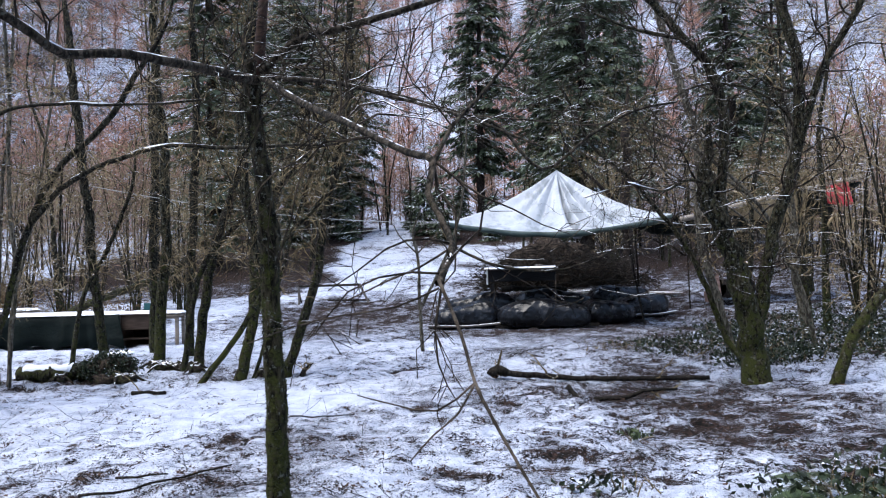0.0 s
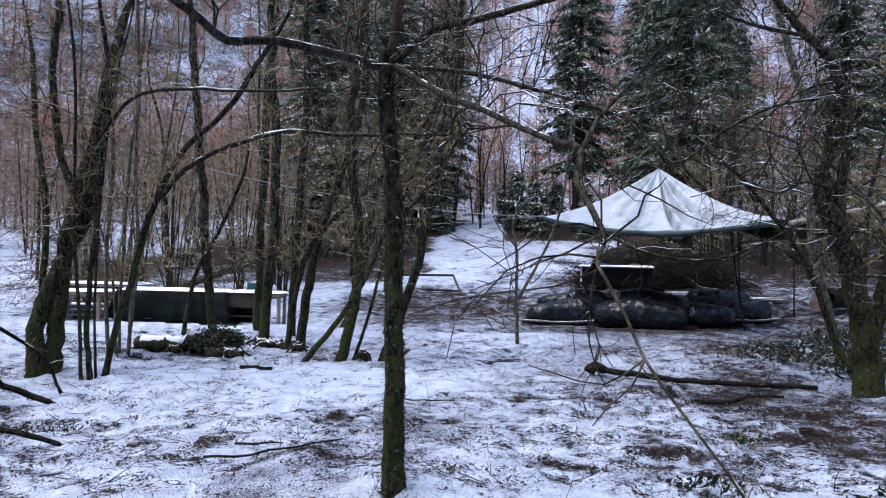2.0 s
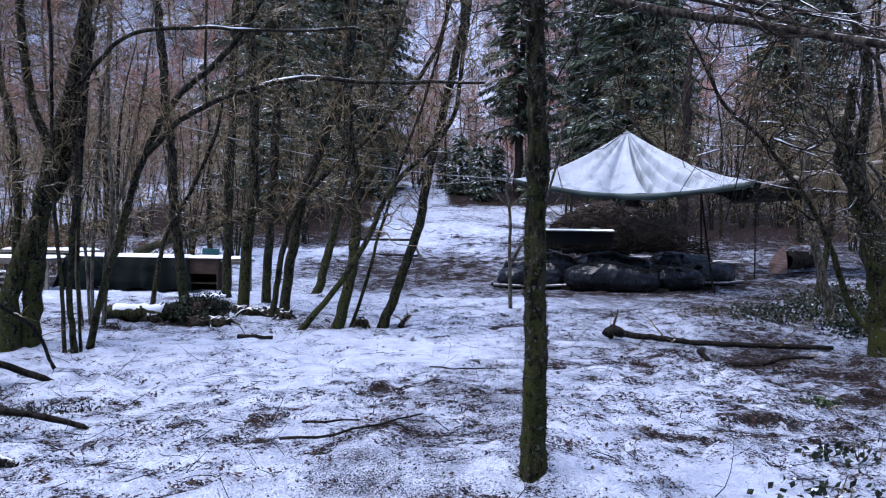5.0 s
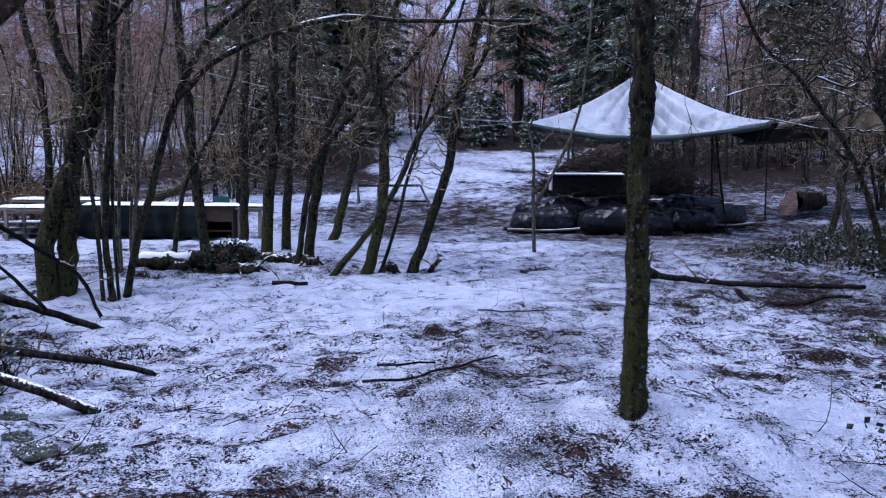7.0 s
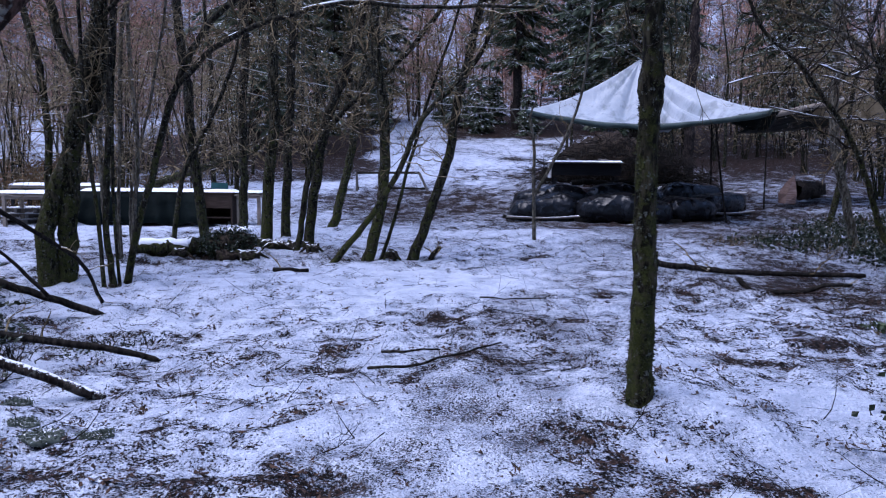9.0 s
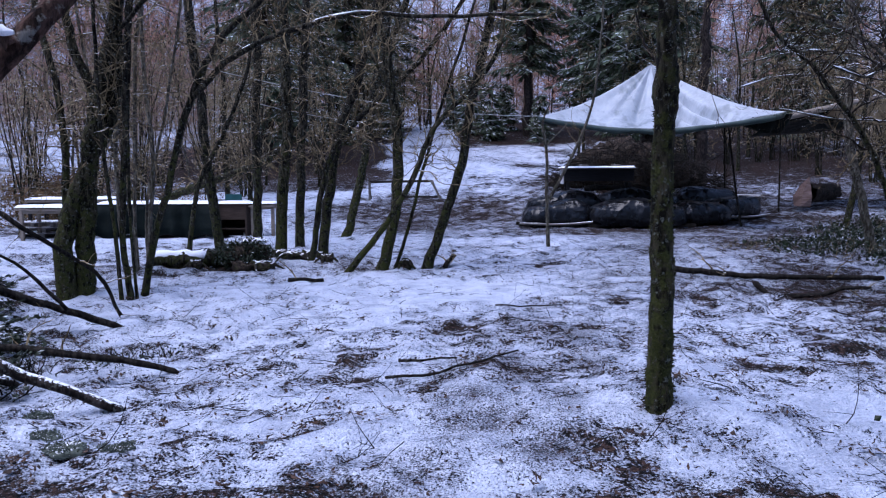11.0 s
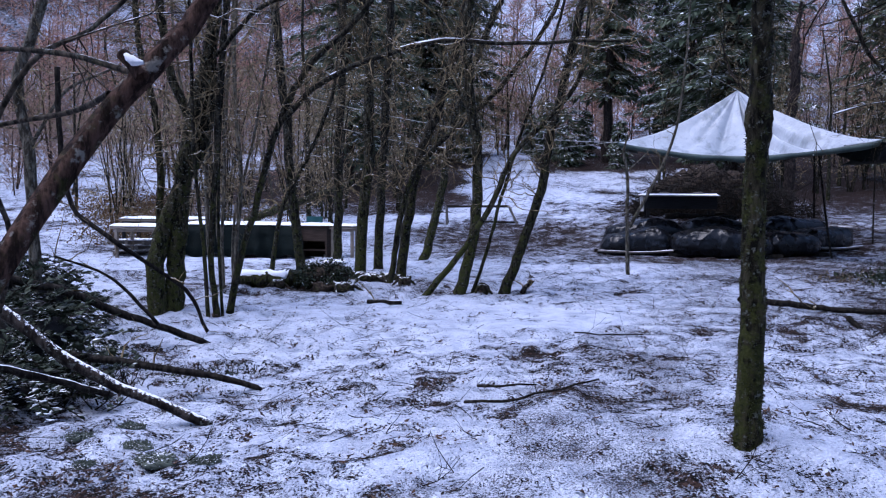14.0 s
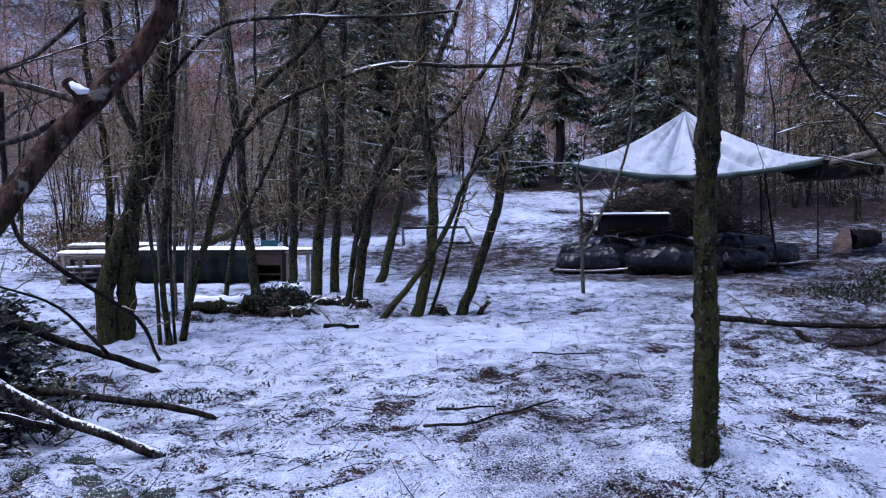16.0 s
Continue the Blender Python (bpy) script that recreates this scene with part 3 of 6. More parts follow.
# the tree that the walk passes, with a snapped leader and drooping boughs
foreground = tree("slim mossy tree with a snapped top and spreading boughs", [
    ("trunk", 0.086, 0.056, [(-1.22, 5.24, 0.1), (-1.24, 5.23, 0.95), (-1.23, 5.2, 1.75), (-1.26, 5.12, 2.35), (-1.26, 5.03, 2.8), (-1.25, 5.0, 3.05)]),
    ("bough", 0.036, 0.02, [(-1.25, 5.0, 2.95), (-1.38, 4.5, 2.9), (-1.5, 4.1, 2.85), (-1.63, 3.85, 2.82), (-1.75, 3.65, 2.76), (-1.79, 3.45, 2.79), (-1.86, 3.3, 2.84), (-2.1, 3.1, 2.95)]),
    ("bough", 0.027, 0.012, [(-1.22, 4.98, 2.97), (-0.78, 4.25, 2.62), (-0.45, 3.66, 2.38), (-0.21, 3.22, 2.2), (-0.1, 3.05, 2.14), (-0.12, 2.95, 2.02), (-0.04, 2.75, 1.84), (-0.07, 2.4, 1.72)]),
    ("twig", 0.0065, 0.0028, [(-0.07, 2.4, 1.72), (-0.01, 2.15, 1.59), (0.02, 1.95, 1.5), (0.07, 1.75, 1.42), (0.12, 1.6, 1.35), (0.15, 1.5, 1.3)]),
    ("bough", 0.032, 0.018, [(-1.22, 4.98, 3.0), (-0.96, 4.9, 3.17), (-0.64, 4.8, 3.21), (-0.2, 4.65, 3.28), (0.4, 4.5, 3.42)]),
    ("bough", 0.02, 0.006, [(-1.2, 4.98, 2.97), (-0.66, 4.5, 2.79), (-0.27, 4.2, 2.62), (0.04, 4.0, 2.48), (0.37, 3.8, 2.3)]),
    ("bough", 0.011, 0.004, [(-0.1, 3.05, 2.14), (-0.03, 3.1, 2.28), (0.08, 3.2, 2.41), (0.24, 3.3, 2.63), (0.35, 3.4, 2.84)]),
    ("bough", 0.006, 0.003, [(-0.04, 2.73, 1.83), (0.07, 2.7, 1.77), (0.2, 2.7, 1.74), (0.32, 2.7, 1.74), (0.47, 2.75, 1.79), (0.61, 2.8, 1.87)]),
    ("twig", 0.005, 0.002, [(-0.04, 2.73, 1.82), (-0.14, 2.7, 1.76), (-0.24, 2.7, 1.72), (-0.33, 2.7, 1.68), (-0.47, 2.7, 1.62)]),
    ("twig", 0.004, 0.002, [(-0.07, 2.38, 1.7), (-0.19, 2.4, 1.65), (-0.34, 2.4, 1.63), (-0.49, 2.45, 1.6), (-0.64, 2.5, 1.55)]),
    ("twig", 0.0035, 0.0016, [(0.02, 1.95, 1.5), (-0.02, 1.85, 1.45), (-0.07, 1.78, 1.42), (-0.11, 1.7, 1.39)]),
    ("twig", 0.0035, 0.0016, [(0.02, 1.95, 1.5), (-0.07, 2.0, 1.43), (-0.18, 2.0, 1.45), (-0.25, 2.0, 1.47)]),
    ("bough", 0.015, 0.008, [(-1.21, 5.0, 3.0), (-0.74, 4.8, 2.88), (-0.33, 4.65, 2.75), (0.02, 4.5, 2.6), (0.21, 4.45, 2.52), (0.43, 4.4, 2.27), (0.69, 4.4, 2.44), (0.91, 4.3, 2.55), (1.1, 4.2, 2.57)]),
    ("twig", 0.006, 0.003, [(0.02, 4.5, 2.6), (0.36, 4.5, 2.56), (0.71, 4.5, 2.52), (1.1, 4.4, 2.55)]),
], M_MOSSY, 11, twigs=5.5, zmin=1.6, reach=0.85, depth=2, extend=0, snow=(1, 4), start=0.1, fine=True, moss=1500)
g = Geo((-1.22, 5.24, 0.1))
c, s = spline([(-1.25, 5.0, 2.98), (-1.22, 4.98, 3.2), (-1.17, 4.96, 3.6)], 0.08)
g.tube(c, 0.04 * (1 - 0.55 * s ** 2), 9, 0.09)
part("snapped_top", g, M_SNAPPED, foreground, "bare reddish heartwood of the snapped leader")
# a burr of old bark round the knot
g = Geo((-1.22, 5.24, 0.1))
c, s = spline([(-1.23, 5.19, 1.84), (-1.24, 5.18, 1.94), (-1.24, 5.16, 2.06), (-1.25, 5.14, 2.16)], 0.03)
g.tube(c, 0.055 + 0.018 * np.sin(np.pi * s) ** 2, 14, 0.1)
part("burr", g, M_MOSSY, foreground, "knobbly burr on the trunk")

HAZEL = "trees at the edge of the clearing"
tree("stout moss-covered twin trunk forking into limbs", [
    ("trunk", 0.15, 0.07, [(-7.53, 10.8, 0.0), (-7.5, 10.8, 0.75), (-7.45, 10.8, 1.45), (-7.29, 10.8, 2.22), (-7.26, 10.9, 2.57), (-7.13, 11.0, 3.31), (-6.98, 11.1, 4.47)]),
    ("trunk", 0.155, 0.09, [(-7.7, 10.66, 0.0), (-7.7, 10.66, 0.45), (-7.66, 10.68, 0.85), (-7.58, 10.74, 1.25), (-7.42, 10.8, 1.65)]),
    ("limb", 0.06, 0.045, [(-7.68, 10.72, 0.8), (-7.7, 10.75, 1.2), (-7.7, 10.8, 1.83), (-7.88, 11.0, 2.78), (-8.2, 11.2, 3.75)]),
    ("limb", 0.075, 0.05, [(-7.28, 10.95, 2.45), (-7.58, 11.0, 3.16), (-7.75, 11.0, 3.94), (-7.78, 11.0, 4.62)]),
], M_MOSSY, 21, twigs=6.0, zmin=1.6, reach=1.3, group=HAZEL, moss=500)
tree("pair of thin upright grey-brown stems", [
    ("trunk", 0.05, 0.036, [(-6.86, 10.7, 0), (-6.92, 10.7, 0.77), (-6.86, 10.7, 1.99), (-6.78, 10.7, 3.19), (-6.69, 10.7, 4.36)]),
    ("trunk", 0.032, 0.024, [(-6.93, 10.6, 0), (-6.99, 10.6, 0.85), (-7.07, 10.6, 1.6), (-7.12, 10.6, 2.58), (-7.15, 10.6, 4.05)]),
    ("trunk", 0.024, 0.018, [(-6.8, 10.75, 0), (-6.84, 10.75, 0.9), (-6.82, 10.75, 2.1), (-6.7, 10.8, 4.0)]),
    ("bough", 0.036, 0.014, [(-6.8, 10.6, 3.4), (-5.88, 10.0, 3.9), (-4.94, 9.6, 3.91), (-4.1, 9.3, 3.81), (-2.92, 9.0, 3.76)]),
], M_BARK, 22, snow=(3,), twigs=4.0, zmin=1.5, reach=1.0, group=HAZEL)
tree("leaning tree with one long snow-lined bough", [
    ("trunk", 0.058, 0.044, [(-6.83, 11.0, 0), (-6.64, 11.0, 0.71), (-6.36, 11.0, 1.62), (-6.06, 11.0, 2.58), (-5.69, 11.0, 3.26), (-5.18, 11.0, 3.77), (-4.76, 11.0, 4.24)]),
    ("bough", 0.05, 0.018, [(-6.05, 11.0, 2.58), (-5.47, 10.7, 2.99), (-4.62, 10.3, 3.27), (-3.8, 10.0, 3.41), (-2.91, 9.8, 3.35), (-1.52, 9.7, 3.32)]),
], M_BARK, 23, twigs=5.0, zmin=1.7, snow=(1,), group=HAZEL)
SLIM = "slim dark mossy-footed tree stem among snow"
for seed, lab, rows in (
    (31, SLIM, [("trunk", 0.12, 0.09, [(-7.54, 16.4, 0), (-7.69, 16.4, 1.19), (-7.84, 16.4, 2.71), (-8.02, 16.4, 4.44), (-8.16, 16.4, 5.93)]),
                ("trunk", 0.06, 0.04, [(-8.09, 16.0, 0.1), (-7.85, 16.0, 1.31), (-7.49, 16.0, 2.0), (-7.13, 16.0, 2.68)])]),
    (32, SLIM, [("trunk", 0.12, 0.1, [(-7.38, 18.5, 0.1), (-7.37, 18.5, 2.08), (-7.31, 18.5, 4.03), (-7.25, 18.5, 6.47)])]),
    (33, SLIM, [("trunk", 0.13, 0.09, [(-6.11, 15.6, 0), (-6.04, 15.6, 1.12), (-5.93, 15.6, 2.54), (-5.91, 15.6, 3.95), (-6.03, 15.6, 5.66)])]),
    (34, SLIM, [("trunk", 0.115, 0.09, [(-6.18, 17.5, 0.1), (-6.12, 17.5, 1.69), (-6.02, 17.5, 3.52), (-5.92, 17.5, 5.09), (-5.92, 17.5, 6.16)])]),
    (35, "thin stem that bends over towards the path", [("trunk", 0.07, 0.035, [(-5.35, 14.8, 0), (-5.13, 14.8, 1.25), (-4.92, 14.8, 1.98), (-4.48, 14.8, 2.49), (-3.82, 14.8, 3.1), (-3.22, 14.8, 3.69), (-2.4, 14.8, 4.86)])]),
    (36, "leaning grey stem with pale flecks", [("trunk", 0.115, 0.08, [(-5.28, 15.4, 0.05), (-5.05, 15.4, 1.46), (-4.82, 15.4, 2.53), (-4.42, 15.4, 3.59), (-4.17, 15.4, 4.52), (-4.02, 15.4, 5.55)])]),
    (37, "leaning mossy stem behind the others", [("trunk", 0.13, 0.08, [(-5.6, 20.0, 0.2), (-5.25, 20.0, 1.23), (-5.05, 20.0, 2.42), (-4.72, 20.0, 3.94), (-4.12, 20.0, 5.44)])]),
    (38, "mossy upright stem with a forked crown", [("trunk", 0.11, 0.07, [(-3.9, 13.5, 0), (-3.7, 13.5, 0.74), (-3.61, 13.5, 1.67), (-3.65, 13.5, 2.68), (-3.77, 13.5, 3.59), (-3.75, 13.5, 5.03)]),
                ("bough", 0.04, 0.025, [(-3.7, 13.5, 2.9), (-4.06, 13.5, 3.6), (-4.45, 13.5, 4.42)])]),
    (39, "thin stem slanting low out of the snow", [("trunk", 0.062, 0.028, [(-4.46, 12.9, 0), (-3.78, 12.9, 0.71), (-3.31, 12.9, 1.49), (-2.95, 12.9, 2.28), (-2.36, 12.9, 2.89), (-1.99, 12.9, 3.4), (-1.9, 12.9, 3.99)])]),
    (40, "very thin dark rod beside a mossy stem", [("trunk", 0.036, 0.02, [(-3.71, 13.6, 0), (-3.45, 13.6, 0.65), (-3.22, 13.6, 1.54), (-2.94, 13.6, 2.51), (-2.51, 13.6, 3.78), (-2.18, 13.6, 5.02)])]),
    (41, "dark leaning stem at the edge of the path", [("trunk", 0.1, 0.06, [(-3.18, 13.7, 0), (-2.87, 13.7, 0.84), (-2.59, 13.7, 1.59), (-2.4, 13.7, 2.7), (-2.19, 13.7, 3.7), (-1.91, 13.7, 5.04)])]),
):
    tree(lab, rows, M_MOSSY if seed in (33, 37, 38, 39) else M_BARK, seed, twigs=6.5, zmin=1.5, reach=1.25, group=HAZEL)
tree("pale lichen-white stem with a mossy foot", [
    ("trunk", 0.085, 0.06, [(-8.3, 9.0, 0.0), (-8.32, 9.0, 0.9), (-8.33, 9.0, 1.59), (-8.34, 9.0, 2.04), (-8.43, 9.0, 2.48), (-8.48, 9.0, 2.97), (-8.26, 9.0, 3.48)]),
    ("bough", 0.03, 0.015, [(-8.35, 9.0, 2.1), (-8.0, 8.9, 2.5), (-7.7, 8.8, 2.75), (-7.2, 8.8, 2.95)]),
], M_PALE, 47, twigs=5.0, zmin=1.6, reach=1.1, snow=(1,), group=HAZEL)
tree("coppiced hazel with thin straight olive rods", [
    ("trunk", 0.044, 0.035, [(-7.95, 13.0, 0.0), (-8.03, 13.0, 0.78), (-8.05, 13.0, 1.9), (-7.97, 13.0, 3.01), (-7.99, 13.0, 4.11), (-7.96, 13.0, 4.65)]),
    ("trunk", 0.042, 0.034, [(-7.6, 13.0, 0.0), (-7.55, 13.0, 0.78), (-7.46, 13.0, 1.9), (-7.54, 13.0, 3.01), (-7.55, 13.0, 4.1), (-7.52, 13.0, 4.64)]),
    ("trunk", 0.036, 0.03, [(-7.82, 13.1, 0.0), (-7.83, 13.1, 0.78), (-7.79, 13.1, 1.9), (-7.73, 13.1, 3.28), (-7.62, 13.1, 4.1), (-7.6, 13.1, 4.64)]),
    ("trunk", 0.03, 0.02, [(-7.7, 13.2, 0.0), (-7.65, 13.2, 1.2), (-7.3, 13.2, 2.6), (-7.0, 13.2, 4.2)]),
    ("trunk", 0.028, 0.02, [(-7.75, 12.9, 0.0), (-7.9, 12.9, 1.5), (-8.3, 12.8, 3.0), (-8.5, 12.8, 4.4)]),
], M_PALE, 48, twigs=5.0, zmin=1.2, reach=1.0, group=HAZEL)
tree("spindly pale sapling with a forked top", [
    ("trunk", 0.046, 0.032, [(-0.91, 16.2, 0.15), (-0.95, 16.2, 0.97), (-0.94, 16.2, 1.62), (-0.97, 16.2, 2.1)]),
    ("limb", 0.039, 0.018, [(-0.91, 16.2, 1.02), (-0.56, 16.2, 1.69), (-0.2, 16.2, 2.5), (-0.02, 16.2, 3.25), (0.08, 16.2, 4.31), (0.12, 16.2, 5.25)]),
    ("bough", 0.023, 0.011, [(-0.97, 16.2, 2.1), (-1.32, 16.2, 2.47), (-1.44, 16.2, 2.71)]),
    ("bough", 0.018, 0.009, [(-0.97, 16.2, 2.1), (-0.72, 16.2, 2.34), (-0.54, 16.2, 2.53)]),
], M_PALE, 45, twigs=1.5, zmin=1.3, reach=0.8, extend=0.8, name="sapling")
tree("stout mossy tree forking low into spreading limbs", [
    ("trunk", 0.24, 0.14, [(4.43, 12.4, 0), (4.43, 12.4, 0.57), (4.34, 12.4, 1.04), (4.15, 12.4, 1.61)]),
    ("limb", 0.1, 0.06, [(4.2, 12.4, 1.4), (4.1, 12.4, 1.8), (3.98, 12.4, 2.4), (4.09, 12.4, 3.98), (3.88, 12.4, 4.83), (3.52, 12.4, 5.24), (2.91, 12.4, 6.06)]),
    ("limb", 0.12, 0.08, [(4.44, 12.4, 0.65), (4.62, 12.4, 1.52), (4.92, 12.4, 2.64), (5.22, 12.4, 3.64), (5.2, 12.4, 4.74), (4.99, 12.4, 5.98)]),
    ("limb", 0.072, 0.045, [(5.2, 12.4, 3.5), (5.51, 12.3, 4.61), (5.83, 12.2, 5.18), (6.13, 12.0, 5.79)]),
    ("bough", 0.062, 0.026, [(4.34, 12.6, 0.2), (4.14, 12.9, 0.52), (3.82, 12.9, 1.47), (3.44, 12.9, 2.24), (3.08, 12.9, 2.66), (2.73, 12.9, 3.12), (2.2, 12.9, 3.58), (1.84, 12.9, 4.25), (1.57, 12.9, 4.75)]),
    ("bough", 0.042, 0.025, [(3.52, 12.4, 5.24), (2.8, 12.4, 5.39), (2.11, 12.4, 5.69)]),
    ("bough", 0.028, 0.012, [(5.22, 12.4, 3.6), (4.93, 12.4, 4.13), (4.25, 12.4, 4.5), (3.38, 12.4, 4.36), (2.12, 12.4, 3.25)]),
    ("bough", 0.035, 0.012, [(4.02, 12.4, 2.9), (3.4, 12.0, 3.0), (2.9, 11.6, 2.8), (2.3, 11.2, 2.9)]),
], M_MOSSY, 51, twigs=5.0, zmin=1.5, reach=1.8, snow=(5, 6, 7), depth=2, moss=400, twig=M_DARKTWIG)
tree("thin mossy stem leaning away by the stout tree", [
    ("trunk", 0.1, 0.06, [(5.26, 11.7, 0), (5.53, 11.7, 0.56), (5.87, 11.7, 1.04), (6.33, 11.7, 1.56), (6.69, 11.7, 2.36)])], M_MOSSY, 52, twigs=3.5, zmin=0.9, reach=1.4, twig=M_DARKTWIG)
tree("pale lichen-flecked stem among dark shrubs", [
    ("trunk", 0.11, 0.08, [(7.6, 18.0, 0), (7.45, 18.0, 1.26), (7.41, 18.0, 2.53), (7.38, 18.0, 3.43)])], M_PALE, 53, twigs=3.5, zmin=1.2, reach=1.9)
tree("pale snow-dusted stem leaning behind the stout tree", [
    ("trunk", 0.1, 0.08, [(5.3, 16.0, 0), (4.95, 16.0, 1.2), (4.72, 16.0, 2.27), (4.73, 16.0, 4.09), (4.49, 16.0, 5.12), (4.29, 16.0, 5.93)])], M_PALE, 54, twigs=3.0, zmin=1.2, reach=1.9, snow=(0,))
tree("hazel with long arching snow-lined boughs", [
    ("trunk", 0.055, 0.03, [(6.6, 15.2, 0), (6.25, 15.2, 1.5), (5.4, 15.1, 3.0), (4.2, 15.0, 4.0), (3.0, 15.0, 4.4)]),
    ("bough", 0.03, 0.01, [(6.25, 15.2, 1.5), (5.2, 15.0, 2.6), (4.2, 14.8, 3.1), (3.0, 14.7, 3.2), (2.2, 14.6, 3.0)]),
    ("bough", 0.028, 0.01, [(5.4, 15.1, 3.0), (4.4, 14.8, 3.5), (3.3, 14.6, 3.6), (2.3, 14.5, 3.4)]),
    ("bough", 0.025, 0.008, [(6.1, 15.2, 1.9), (5.2, 15.3, 2.4), (4.2, 15.4, 2.5), (3.2, 15.5, 2.7)]),
    ("bough", 0.025, 0.008, [(5.7, 15.15, 2.5), (5.0, 15.6, 3.6), (4.0, 15.8, 4.6), (2.9, 15.9, 5.1)]),
], M_PALE, 57, twigs=4.5, zmin=1.5, reach=1.0, extend=0, snow=(1, 2, 3, 4))
near_tree = tree("reddish leaning trunk with grey lichen and snow in a broken stub", [
    ("trunk", 0.0352, 0.0231, [(-3.86, 1.45, 0.0), (-3.606, 1.706, 0.701), (-3.463, 1.844, 1.08), (-3.359, 1.954, 1.377), (-3.26, 2.102, 1.644), (-3.183, 2.146, 1.768), (-3.103, 2.174, 1.858), (-3.029, 2.229, 1.993)]),
    ("bough", 0.0085, 0.005, [(-3.21, 2.135, 1.757), (-3.43, 2.339, 1.746), (-3.771, 2.504, 1.724), (-4.128, 2.669, 1.663)]),
    ("bough", 0.011, 0.007, [(-4.5, 3.3, 0.75), (-3.963, 2.834, 1.361), (-3.771, 2.504, 1.647), (-3.562, 2.394, 1.867), (-3.579, 2.669, 2.004), (-3.469, 2.724, 2.131)]),
    ("stub", 0.0187, 0.0149, [(-3.139, 2.135, 1.79), (-3.166, 2.135, 1.817), (-3.185, 2.135, 1.834)]),
    ("bough", 0.0085, 0.005, [(-3.166, 2.152, 1.801), (-3.413, 2.284, 1.867), (-3.744, 2.449, 1.911), (-4.128, 2.614, 1.911)]),
], M_NEAR, 55, twigs=1.6, zmin=1.7, reach=0.45, extend=0.9, start=0.5, fine=True, moss=900)


g = Geo((-3.86, 1.45, 0.0))
c, s = spline([(-3.128, 2.12, 1.815), (-3.142, 2.118, 1.816), (-3.158, 2.118, 1.825), (-3.166, 2.12, 1.832)], 0.006)
g.tube(c, 0.0065 * np.sin(np.pi * np.clip(s, 0.03, 0.97)) ** 0.6 + 0.002, 9, 0.15)
part("snow", g, M_SNOW, near_tree, "snow lodged in the broken stub")


# ---- background trees, built once and repeated ----
def bare_tree(height, seed, material, lean=0.1, r=0.1, stems=1, spread_out=0.1, dens=1.5, reach=0.16):
    rg = np.random.default_rng(seed)
    top = thing("tree", (0, 0, 0), "bare slim woodland tree dusted with snow", "tree", "woodland trees")
    gt = Geo()
    for k in range(stems):
        a = rg.uniform(0, 6.28)
        d = np.array((np.cos(a), np.sin(a), 0)) * (lean + (spread_out if stems > 1 else 0)) * rg.uniform(0.5, 1.3)
        h = height * rg.uniform(0.7, 1.0)
        off = 0.12 * rg.standard_normal(3) * (stems > 1)
        off[2] = -0.3
        pts = [off + d * h * f ** 1.2 + np.array((0, 0, h * f)) + 0.02 * h * f * rg.standard_normal(3) for f in np.linspace(0, 1, 6)]
        c, s = spline(pts, 0.45)
        rad = r * rg.uniform(0.6, 1.0) * (1 - 0.8 * s)
        g = Geo()
        g.tube(c, rad, 7, 0.03)
        part("trunk", g, material, top)
        for _ in range(int(dens * h)):
            i = int(rg.uniform(0.22, 1) * (len(c) - 1))
            ang = rg.uniform(0, 6.28)
            e = unit(np.array((np.cos(ang), np.sin(ang), rg.uniform(0.1, 1.1))))
            grow(gt, c[i], e, h * reach * rg.uniform(0.5, 1.2), max(0.4 * rad[i], 0.012), 2, rg, 1.4, 0.1, 0.3, 0.008)
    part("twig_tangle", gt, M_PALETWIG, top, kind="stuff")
    return top


